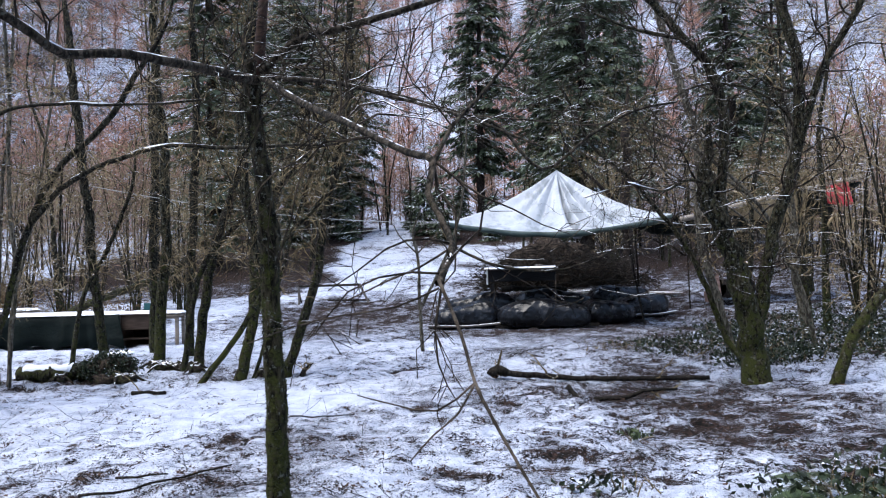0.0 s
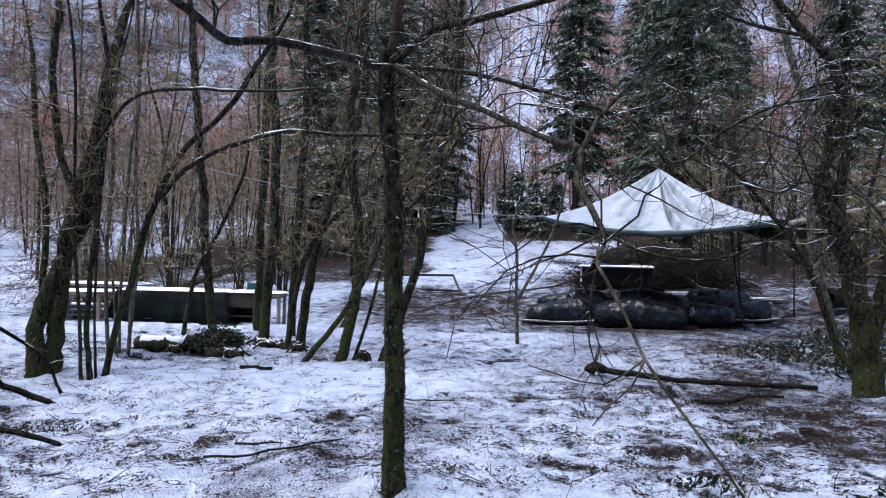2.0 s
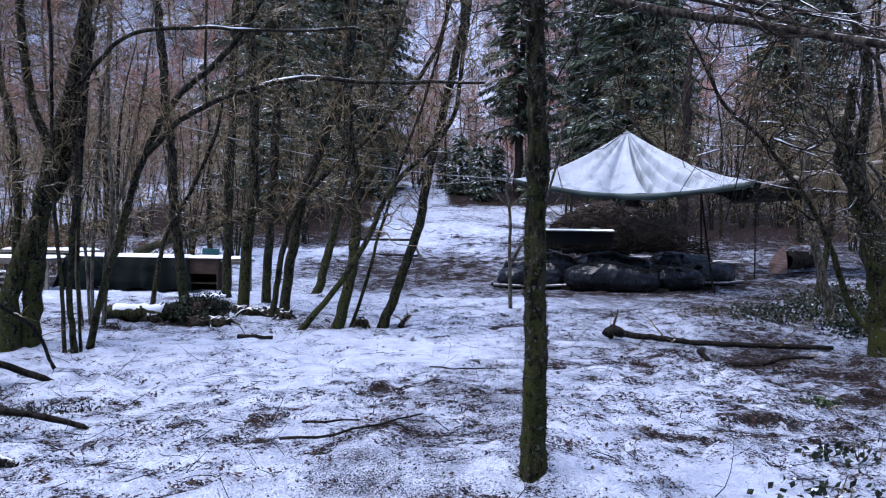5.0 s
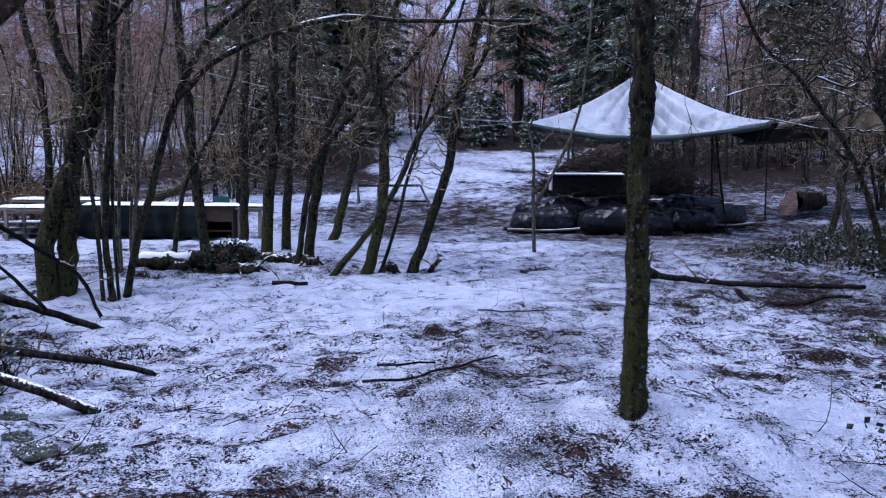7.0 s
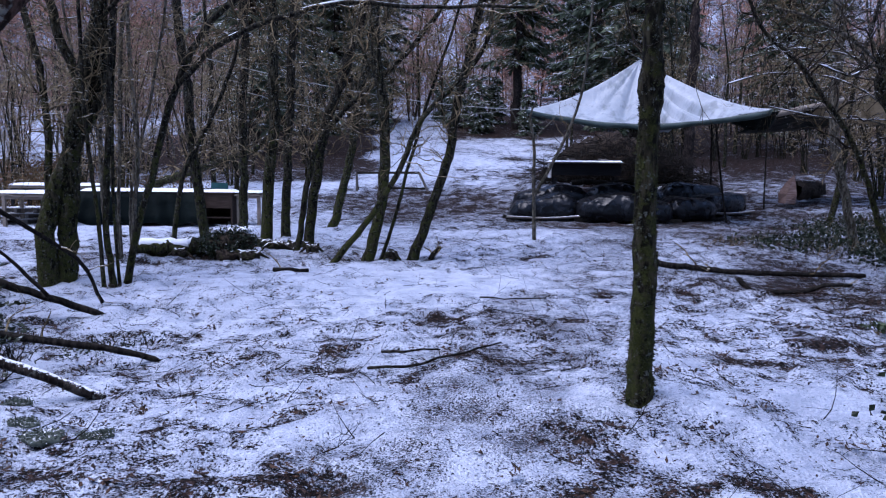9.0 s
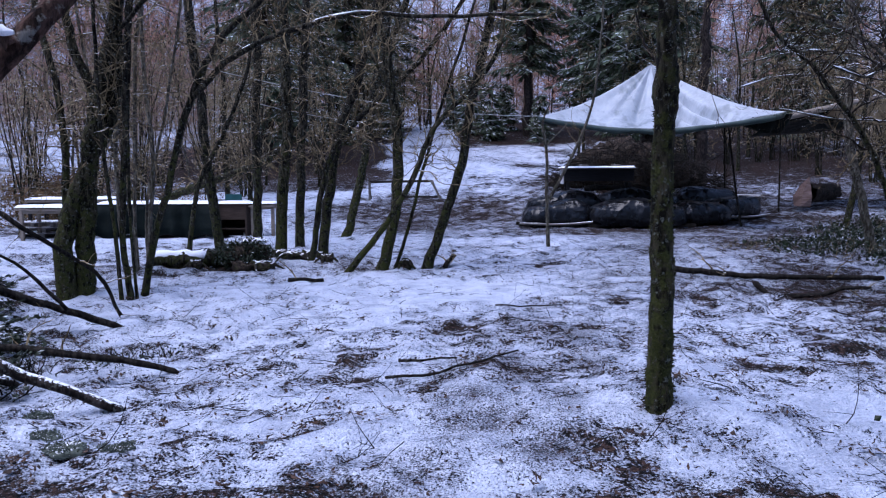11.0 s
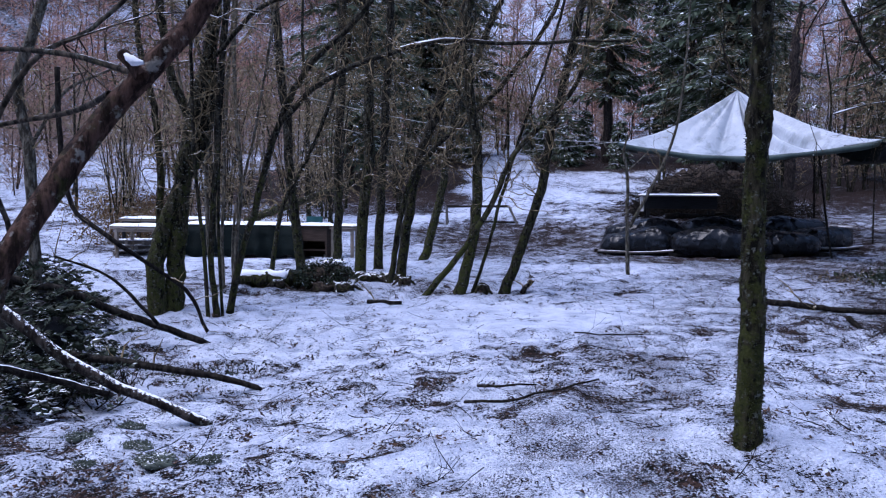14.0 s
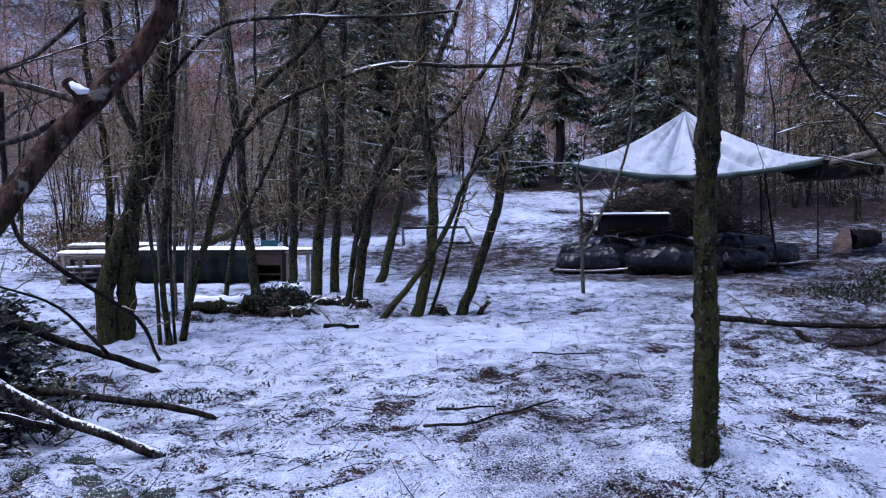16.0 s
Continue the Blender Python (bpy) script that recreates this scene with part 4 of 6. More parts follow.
def conifer(height, seed, clear=0.1, spread_out=0.16):
    rg = np.random.default_rng(seed)
    top = thing("conifer", (0, 0, 0), "dark green conifer with drooping boughs flecked with snow", "tree", "conifers")
    g = Geo()
    zs = np.linspace(-0.3, height, 20)
    g.tube(np.stack([0.05 * rg.standard_normal(20), 0.05 * rg.standard_normal(20), zs], 1), 0.013 * height * (1 - zs / (height * 1.03)) + 0.02, 9, 0.03)
    part("trunk", g, M_DARKBARK, top)
    gn, gb = Geo(), Geo()
    z = clear * height
    while z < height:
        f = (z - clear * height) / (height * (1 - clear))
        reach = height * spread_out * (1 - f) ** 0.8 * (0.55 + 0.45 * min(1, f * 6)) + 0.25
        for _ in range(6):
            a = rg.uniform(0, 6.28)
            out = np.array((np.cos(a), np.sin(a), 0))
            length = reach * rg.uniform(0.55, 1.15)
            t = np.linspace(0, 1, 5)[:, None]
            p = np.array((0, 0, z + rg.uniform(-0.2, 0.2))) + out * t * length + np.array((0, 0, 1)) * (-0.38 * t ** 1.4 + 0.1 * t ** 3) * length
            gb.tube(p, 0.02 * (1.15 - t[:, 0]) * min(1.5, length), 3)
            m = int(length * (17 if z < 16 else 9)) + 6
            u = rg.uniform(0.12, 1.03, m)
            base = np.stack([np.interp(u, t[:, 0], p[:, i]) for i in range(3)], 1)
            sign = rg.choice((-1.0, 1.0), m)[:, None]
            side = np.cross(out, (0, 0, 1))
            ax = out * rg.uniform(0.2, 0.8, (m, 1)) + sign * side * rg.uniform(0.2, 0.9, (m, 1)) + np.array((0, 0, 1)) * rg.uniform(-0.75, -0.05, (m, 1))
            ln = rg.uniform(0.2, 0.5, (m, 1)) * (1.1 - 0.5 * u[:, None])
            ax = ax / np.linalg.norm(ax, axis=1)[:, None] * ln
            wd = np.cross(ax, np.array((0, 0, 1)) + 0.5 * rg.standard_normal((m, 3)))
            wd = wd / (np.linalg.norm(wd, axis=1)[:, None] + 1e-9) * ln * rg.uniform(0.2, 0.36, (m, 1))
            gn.cards(base + ax, ax, wd, -0.3)
        z += 0.5 if z < 16 else 0.9
    part("bough", gb, M_DARKBARK, top, kind="stuff")
    part("foliage", gn, M_NEEDLE, top, "drooping dark sprays flecked with snow", smooth=False, kind="stuff")
    return top


def plant_out(kinds, places, seed, scales=(0.85, 1.2)):
    """Puts the kinds out at places; the first of each kind is the built one itself."""
    rg = np.random.default_rng(seed)
    fresh = list(kinds)
    for x, y in places:
        k = rg.integers(len(kinds))
        s = rg.uniform(*scales)
        m = pose(x, y, gz(x, y), rg.uniform(-3, 3), rg.uniform(-3, 3), rg.uniform(0, 360)) @ Matrix.Scale(s, 4)
        ob = kinds[k]
        if ob in fresh:
            fresh.remove(ob)
            ob.matrix_basis = m
        else:
            ob = copy_thing(kinds[k], m)
            ob.scale = (s, s, s)
    for ob in fresh:
        ob.location = (rg.uniform(-30, -25), rg.uniform(30, 50), 0)
        ob.location.z = gz(ob.location.x, ob.location.y)


def scatter(n, x0, x1, y0, y1, seed, keep=lambda x, y: True, apart=0.8):
    rg = np.random.default_rng(seed)
    out = []
    for _ in range(n * 30):
        x, y = rg.uniform(x0, x1), rg.uniform(y0, y1)
        if keep(x, y) and all((x - a) ** 2 + (y - b) ** 2 > apart ** 2 for a, b in out):
            out.append((x, y))
            if len(out) == n:
                break
    return out


def clearing(x, y):
    """True where the open ground of the camp and its path lie."""
    mid = -3.0 + 0.03 * (y - 20)
    if y < 20:
        return -9 < x < 6.5
    if y < 34:
        return -14 < x < 14 if y < 25 else -7.5 < x < 12.5
    if y < 56:
        return abs(x - mid) < 5.2 + 0.05 * (y - 34)
    return abs(x - mid - 1.5) < 1.6


slim = [bare_tree(9.5, 101, M_BARK, 0.08, 0.09), bare_tree(11, 102, M_BARK, 0.14, 0.11), bare_tree(8, 103, M_PALE, 0.2, 0.08), bare_tree(10, 104, M_MOSSY, 0.1, 0.1)]
clumps = [bare_tree(7, 111, M_BARK, 0.06, 0.034, 9, 0.14, 1.3, 0.19), bare_tree(6, 112, M_BARK, 0.06, 0.03, 8, 0.2, 1.5, 0.2)]
for ob in clumps:
    tagged(ob, "coppiced clump of thin bare rods", "tree", "coppice clumps")
woods = lambda x, y: not clearing(x, y)
plant_out(clumps, scatter(15, -20, -8.5, 22.5, 38, 1, woods, 1.6) + scatter(26, 6.5, 24, 14, 44, 2, woods, 1.5) + scatter(8, 8.0, 18, 36, 44, 9, apart=1.4), 3)
plant_out(slim, scatter(32, -30, -7.5, 24, 62, 4, woods, 1.5) + scatter(44, 6.5, 34, 15, 62, 5, woods, 1.3) + [(3.4, 46), (5.0, 43.5), (7.8, 40.5), (8.2, 44.5), (4.2, 50), (9.8, 38), (6.8, 47), (1.6, 61), (-4.2, 64), (-6.8, 68), (-5.0, 76), (-3.0, 70), (-6.0, 61), (-8.4, 64), (-7.2, 73)]
          + scatter(14, -12, 12, -16, -4, 6, apart=2.0) + scatter(26, -40, 40, 60, 100, 7, woods, 2.0), 8)
plant_out(slim, [(8.6, 19.2), (9.6, 22.4), (7.8, 22.8), (11.2, 20.4), (12.5, 23.5)], 18)
firs = [conifer(24, 201, 0.07), conifer(27, 202, 0.05, 0.15), conifer(20, 203, 0.12, 0.19)]
high = [conifer(22, 204, 0.2, 0.17)]
plant_out(high, [(1.2, 59), (-11.5, 57), (-13.5, 59), (-14, 63)], 14)
young = [conifer(4.5, 205, 0.03, 0.3)]
for ob in young:
    tagged(ob, "young dark conifer with low boughs in snow", "tree", "young conifers")
plant_out(young, [(-3.0, 59.5), (-1.4, 57.0), (-8.6, 58.5), (-9.8, 60.5), (-0.2, 62), (-4.4, 66), (-11.5, 52), (2.0, 56)], 15, (0.6, 1.2))
# last row: unseen firs added round the camera to block sky light from trunks
plant_out(firs, [(7.2, 46), (16.5, 47), (10.5, 54), (7.2, 59), (-11.2, 61), (-14, 44), (-14.5, 53),
                  (-10, 66), (13, 68), (24, 62), (8.0, 80), (20, 90), (32, 84)]
          + [(-17 + 4.2 * k, -9.5 - 2.2 * (k % 3)) for k in range(9)] + [(-22, -4), (-25, 4), (21, -5), (24, 5)], 12)


def reddish_woods(places, tall, m, width, name, label, crown):
    """Bare reddish trees, far off."""
    rg = np.random.default_rng(77)
    g, gt = Geo(), Geo()
    for x, y in places:
        h = rg.uniform(*tall)
        p0 = np.array((x, y, gz(x, y) - 0.3))
        p1 = p0 + np.array((0.06 * h * rg.standard_normal(), 0.06 * h * rg.standard_normal(), h))
        g.tube([p0, 0.5 * (p0 + p1) + 0.15 * rg.standard_normal(3), p1], [0.012 * h, 0.008 * h, 0.02], 3)
        u = rg.uniform(0.1, 1.0, m)
        base = p0 + (p1 - p0) * u[:, None]
        a = rg.uniform(0, 6.28, m)
        ax = np.stack([np.cos(a), np.sin(a), rg.uniform(0.1, 1.3, m)], 1)
        ax = ax / np.linalg.norm(ax, axis=1)[:, None] * (h * 0.15 * rg.uniform(0.4, 1.0, m))[:, None]
        jit = rg.standard_normal((m, 3)) * 0.06 * h * (1.1 - u)[:, None]
        wd = np.cross(ax, rg.standard_normal((m, 3)))
        wd = wd / np.linalg.norm(wd, axis=1)[:, None] * width
        gt.cards(base + ax + jit, ax, wd, 0.3)
    ob = part(name + "_woods", g, M_DARKBARK, None, kind="stuff")
    tagged(ob, "bare trunks " + label, "trees")
    ob = part(name + "_crowns", gt, crown, None, kind="stuff", smooth=False)
    tagged(ob, "bare twiggy crowns " + label, "trees")


open_ride = lambda x, y: abs(x) < 40 + 0.45 * y and not (abs(x + 0.045 * y) < 3.0 and math.sin(x * 12.9 + y * 7.3) < -0.2)
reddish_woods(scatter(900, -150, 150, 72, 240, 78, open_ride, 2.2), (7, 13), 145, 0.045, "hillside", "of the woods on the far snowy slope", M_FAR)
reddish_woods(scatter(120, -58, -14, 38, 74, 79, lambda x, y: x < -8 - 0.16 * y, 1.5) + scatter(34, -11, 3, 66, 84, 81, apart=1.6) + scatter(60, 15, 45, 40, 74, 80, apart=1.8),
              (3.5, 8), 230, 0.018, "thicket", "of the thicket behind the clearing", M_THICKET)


# ---- the camp: tarpaulin shelter, wood stacks, hutch ----
def tarp_surface(corners, peak, hem=0.16):
    """A square sheet drawn up to a peak, with sagging edges and folds below the peak."""
    g, gh = Geo(corners[0]), Geo(corners[0])
    per, rings = 60, 30
    rim = []
    for k in range(4):
        a, b = np.array(corners[k]), np.array(corners[(k + 1) % 4])
        for i in range(per):
            t = i / per
            p = a + (b - a) * t
            p[2] -= (0.4 if k == 0 else 0.24) * np.sin(np.pi * t) ** 0.8
            mid = 0.25 * sum(np.array(q) for q in corners)
            p[:2] += (mid[:2] - p[:2]) * 0.1 * np.sin(np.pi * t)
            rim.append(p)
    rim = np.array(rim)
    n = len(rim)
    ang = np.arange(n) / n * 2 * np.pi
    s = np.linspace(0, 1, rings)
    V = np.zeros((rings, n, 3))
    pk = np.array(peak)
    for i, t in enumerate(s):
        V[i] = rim + (pk - rim) * t
        V[i, :, 2] = rim[:, 2] + (pk[2] - rim[:, 2]) * t ** 1.55
        fold = 0.035 * np.sin(ang * 15 + 2 * np.sin(ang * 3)) + 0.02 * np.sin(ang * 29 + 1)
        V[i, :, 2] += fold * (t ** 1.3) * (1 - t) * 4.0
        for a0, w, dz in ((0.93, 0.04, 0.55), (1.07, 0.045, 0.36), (1.24, 0.04, 0.26), (0.55, 0.05, 0.12), (0.3, 0.04, 0.08)):
            V[i, :, 2] -= dz * np.exp(-((ang - a0 - 0.1 * (1 - t)) / w) ** 2) * t ** 0.9 * (1 - t) * 4.0
        V[i, :, 2] += 0.05 * (value_noise(ang * 9, np.full(n, t * 5.0), 3) - 0.5) * (1 - t)
    f = []
    for i in range(rings - 1):
        for j in range(n):
            f.append((i * n + j, i * n + (j + 1) % n, (i + 1) * n + (j + 1) % n, (i + 1) * n + j))
    g.add(V.reshape(-1, 3), f)
    low = rim.copy()
    low[:, 2] -= hem * (0.75 + 0.5 * value_noise(ang * 6, ang * 0 + 4, 8))
    low[:, :2] += (np.array(peak)[:2] - low[:, :2]) * 0.02
    gh.add(np.vstack([rim, low]), [(j, (j + 1) % n, n + (j + 1) % n, n + j) for j in range(n)])
    return g, gh


def hung_cloth(origin, a, b, drop_a, drop_b, back, seed):
    """Cloth that hangs from the line a to b, falling back as it goes down."""
    g = Geo(origin)
    nu, nv = 24, 10
    u, v = np.meshgrid(np.linspace(0, 1, nu), np.linspace(0, 1, nv), indexing="ij")
    P = np.array(a) + (np.array(b) - np.array(a)) * u[..., None]
    drop = (drop_a + (drop_b - drop_a) * u + 0.12 * np.sin(np.pi * u)) * v
    P[..., 2] -= drop
    P[..., 1] += back * v + 0.09 * np.sin(u * 19 + seed) * v
    i, j = np.meshgrid(np.arange(nu - 1), np.arange(nv - 1), indexing="ij")
    g.add(P.reshape(-1, 3), np.stack([i * nv + j, (i + 1) * nv + j, (i + 1) * nv + j + 1, i * nv + j + 1], -1).reshape(-1, 4))
    return g


CORNERS = [(-0.58, 24.0, 3.24), (5.65, 21.5, 3.1), (6.7, 27.6, 3.5), (0.4, 30.0, 3.65)]
PEAK = (3.03, 25.5, 4.88)
shelter = thing("tarpaulin_shelter", CORNERS[0], "silver-white tarpaulin drawn up to a peak over the camp", "shelter")
g, gh = tarp_surface(CORNERS, PEAK)
canopy = ob = part("canopy", g, M_SILVER, shelter, "silver-white sheet with folds under its peak")
mod = ob.modifiers.new("thickness", "SOLIDIFY")
mod.thickness = 0.012
ob = part("hem", gh, M_HEM, canopy, "dark green edge hanging down")
mod = ob.modifiers.new("thickness", "SOLIDIFY")
mod.thickness = 0.012


def rope(a, b, sag, r, parent, name="rope"):
    a, b = np.array(a, float), np.array(b, float)
    t = np.linspace(0, 1, 16)
    p = a + (b - a) * t[:, None]
    p[:, 2] -= sag * 4 * t * (1 - t)
    g = Geo(parent.location if parent else tuple(a))
    g.tube(p, np.full(16, r), 5)
    return part(name, g, M_ROPE, parent)


rope(PEAK, (-4.0, 15.4, 6.9), 0.15, 0.006, shelter)
rope(CORNERS[0], (-7.7, 31.5, 3.3), 0.1, 0.006, shelter)
for x, y, lean in ((4.75, 23.5, 0.5), (5.9, 27.5, 0.1)):
    g = Geo(CORNERS[0])
    z = gz(x, y)
    c, s = spline([(x + lean, y, z - 0.1), (x + 0.5 * lean, y, z + 1.4), (x, y, 3.25 if y < 27 else 3.5)], 0.3)
    g.tube(c, 0.035 - 0.01 * s, 7, 0.05)
    part("support_pole", g, M_DEADWOOD, shelter)
flap = hung_cloth(CORNERS[0], (4.9, 21.9, 2.98), (5.9, 21.75, 3.06), 0.2, 0.42, 0.5, 1)
part("corner_flap", flap, M_GREENTARP, canopy, "black underside hanging at the corner").modifiers.new("thickness", "SOLIDIFY").thickness = 0.012
tagged(rope((-7.95, 16.4, 3.75), (-0.58, 24.0, 3.22), 0.25, 0.009, None, "washing_line"), "pale rope strung from tree to shelter", "rope")
tagged(rope((-7.4, 18.5, 3.2), (-5.0, 31.2, 3.6), 0.2, 0.008, None, "washing_line"), "pale rope strung between two trees", "rope")


def lump(size, seed, rough=0.35, k=30, rings=18, freq=2.5):
    """A craggy mass, flat below."""
    g = loaf(size, seed, k, rings, 0.0, 1.0)
    v = g.v[0]
    for i in range(len(v)):
        p = Vector(v[i]) * freq / max(size) * 2 + Vector((seed, 0, 0))
        v[i] *= 1 + rough * noise.turbulence(p, 4, False) - 0.15
    return g


STACKS = "covered wood stacks round the fire place"
for x, y, size, yaw, seed, lab in (
    (-0.05, 23.9, (1.95, 1.2, 0.74), 4, 1, "short wood stack wrapped in shiny black polythene"),
    (2.35, 23.6, (2.75, 1.3, 0.8), -3, 2, "long wood stack wrapped in shiny black polythene"),
    (4.3, 24.2, (1.6, 1.25, 0.72), 12, 3, "rumpled wood stack under black polythene"),
    (5.55, 25.4, (1.7, 1.2, 0.78), 25, 4, "dull black covered wood stack on poles"),
    (0.5, 26.2, (2.4, 1.1, 0.78), 0, 5, "low dark covered stack behind the others"),
    (2.9, 26.5, (2.6, 1.1, 0.78), 2, 6, "low dark covered stack behind the others"),
    (5.1, 27.0, (2.0, 1.1, 0.84), 8, 7, "dark covered stack under the shelter"),
):
    top = thing("wood_stack", (x, y, gz(x, y)), lab, "wood stack", STACKS)
    top.rotation_euler = (0, 0, radians(yaw))
    g = loaf((size[0], size[1], size[2] * 0.93), seed, 150 if seed < 5 else 80, 46, 0.03, 0.45, 0.045)
    v = g.v[0]
    zf = v[:, 2] / size[2]
    v[:, :2] *= (1.04 - 0.12 * zf ** 1.5 + 0.07 * np.exp(-zf / 0.06))[:, None]
    v[:, 2] *= 1 - 0.1 * np.cos(v[:, 0] * 2.3 + seed * 1.7) * zf
    v[:, 0] += 0.1 * np.sin(seed * 2.0) * zf
    part("cover", g, M_POLY, top)
    for s in (-0.3, 0.3):
        g = Geo()
        g.box((-size[0] / 2 - 0.12, s * size[1] - 0.06, 0.0), (size[0] / 2 + 0.15, s * size[1] + 0.06, 0.09))
        part("bearer", g, M_DEADWOOD, top, "wet timber bearer", smooth=False)
    if seed not in (1, 4):
        continue
    g = Geo()
    c, sN = spline([(-size[0] / 2 - 0.15, -size[1] / 2 - 0.12, 0.1), (0, -size[1] / 2 - 0.18, 0.07), (size[0] / 2, -size[1] / 2 - 0.1, 0.12)], 0.25)
    g.tube(c, 0.035 + 0 * sN, 6, 0.08)
    part("edge_pole", g, M_GREYWOOD, top, "snowy pole holding the cover down")


def snow_slab(x0, x1, y0, y1, z, h, seed=0, origin=(0, 0, 0), round_end=False):
    """Snow lying on a flat top, with soft uneven edges."""
    nx, ny = max(8, int((x1 - x0) / 0.1)), max(6, int((y1 - y0) / 0.1))
    u, v = np.meshgrid(np.linspace(0, 1, nx), np.linspace(0, 1, ny), indexing="ij")
    edge = np.minimum(np.minimum(u, 1 - u) * (x1 - x0), np.minimum(v, 1 - v) * (y1 - y0))
    X, Y = x0 + u * (x1 - x0), y0 + v * (y1 - y0)
    Z = z + h * np.clip(edge / 0.06, 0, 1) ** 0.5 * (0.7 + 0.6 * fbm(X * 2, Y * 2, 3, seed))
    if round_end:
        X = np.where(u < 0.35, x0 + (x1 - x0) * (0.35 - (0.35 - u) * np.sqrt(np.clip(1 - (2 * v - 1) ** 2, 0.0, 1)) ** 0.9), X)
    g = Geo(origin)
    i, j = np.meshgrid(np.arange(nx - 1), np.arange(ny - 1), indexing="ij")
    g.add(np.stack([X, Y, Z], -1).reshape(-1, 3), np.stack([i * ny + j, (i + 1) * ny + j, (i + 1) * ny + j + 1, i * ny + j + 1], -1).reshape(-1, 4))
    return g


# hutch with a snowy roof
o = (2.1, 30.2, gz(2.1, 30.2) + 0.5)
hutch = thing("hutch", o, "long low black hutch with snowy roof and white gable", "hutch")
g = Geo()
g.box((-1.25, -0.4, 0.12), (1.3, 0.45, 0.56))
part("body", g, M_BLACKWOOD, hutch, smooth=False, bevel=0.01)
g = Geo()
g.box((-1.3, -0.42, 0.02), (-1.255, 0.47, 0.6))
gable = part("gable_end", g, M_PAINT, hutch, "white painted gable board", smooth=False, bevel=0.008)
g = Geo()
g.tube([(-1.31, 0.0, 0.34), (-1.27, 0.0, 0.34)], [0.07, 0.07], 12)
part("entrance_hole", g, M_BLACKWOOD, gable)
g = Geo()
g.box((-1.4, -0.52, 0.56), (1.38, 0.55, 0.61))
hutch_roof = part("roof", g, M_GREYWOOD, hutch, smooth=False, bevel=0.01)
part("snow", snow_slab(-1.39, 1.37, -0.51, 0.54, 0.605, 0.06, 4), M_SNOW, hutch_roof, "thin snow on the roof")
for i, sx in enumerate((-0.5, 0.7)):
    g = Geo()
    g.box((sx - 0.16, -0.1, 0.62), (sx + 0.16, 0.15, 0.73))
    part("vent_cap", g, M_GREYWOOD, hutch_roof, "small snow-capped vent box", smooth=False, bevel=0.015)
for sx in (-1.1, 1.15):
    for sy in (-0.36, 0.36):
        g = Geo()
        g.box((sx - 0.05, sy - 0.05, -0.75), (sx + 0.05, sy + 0.05, 0.06))
        part("leg", g, M_BLACKWOOD, hutch, smooth=False)

# rail frame in the clearing
o = (-5.0, 30.0, gz(-5.0, 30.0))
rail = thing("wooden_frame", o, "low dark wooden frame standing in trodden snow", "frame")
for nm, a, b, r in (("top_bar", (-1.4, 0, 0.68), (0.95, 0, 0.7), 0.045), ("bottom_bar", (-0.3, 0.1, 0.12), (1.3, 0.1, 0.1), 0.035), ("leg", (-1.38, 0, -0.15), (-1.38, 0, 0.7), 0.05),
                    ("leg", (1.35, 0, -0.15), (0.95, 0, 0.72), 0.05), ("brace", (-1.38, 0.5, -0.1), (-1.38, 0.02, 0.55), 0.035)):
    g = Geo()
    d = np.array(b) - np.array(a)
    c = np.array(a) + d * np.linspace(0, 1, 6)[:, None]
    g.tube(c, np.full(6, r), 4, 0.02)
    part(nm, g, M_DEADWOOD if nm != "leg" else M_GREYWOOD, rail, smooth=False)

# second shelter: a pale ridge pole, brown canvas and a red cover
o = (7.3, 26.6, gz(7.3, 26.6))
lean_to = thing("lean_to", o, "peeled ridge pole with tan canvas hanging from it", "shelter")


def leg_pole(parent, a, b, r, mat, name):
    g = Geo(parent.location)
    c, s = spline([a, tuple(0.5 * (np.array(a) + np.array(b)) + np.array((0, 0, 0.02))), b], 0.4)
    g.tube(c, r * (1 - 0.25 * s), 9, 0.03)
    return part(name, g, mat, parent)


RIDGE_A, RIDGE_B = (7.2, 26.6, 3.2), (14.0, 27.2, 4.6)
leg_pole(lean_to, RIDGE_A, RIDGE_B, 0.1, M_PINE, "ridge_pole")
leg_pole(lean_to, (7.5, 26.75, gz(7.5, 26.75) - 0.1), (7.45, 26.7, 3.3), 0.028, M_DEADWOOD, "post")
leg_pole(lean_to, (13.8, 27.3, gz(13.8, 27.3) - 0.1), (13.7, 27.2, 4.55), 0.08, M_DEADWOOD, "post")


for nm, mat, a, b, da, db, bk in (("canvas", M_TAN, (9.0, 26.7, 3.52), (11.6, 26.95, 4.05), 0.15, 1.0, 0.25), ("dark_sheet", M_GREENTARP, (7.3, 26.7, 3.14), (13.6, 27.2, 4.4), 0.35, 0.9, 2.4)):
    ob = part(nm, hung_cloth(o, a, b, da, db, bk, 2), mat, lean_to)
    ob.modifiers.new("thickness", "SOLIDIFY").thickness = 0.012
red = thing("red_cover", (12.45, 26.9, 4.2), "bright red plastic cover slung on the ridge pole", "cover")
g = hung_cloth((12.45, 26.9, 4.2), (12.0, 26.8, 4.16), (12.95, 26.9, 4.34), 0.45, 0.8, -0.25, 5)
part("cover", g, M_RED, red).modifiers.new("thickness", "SOLIDIFY").thickness = 0.02

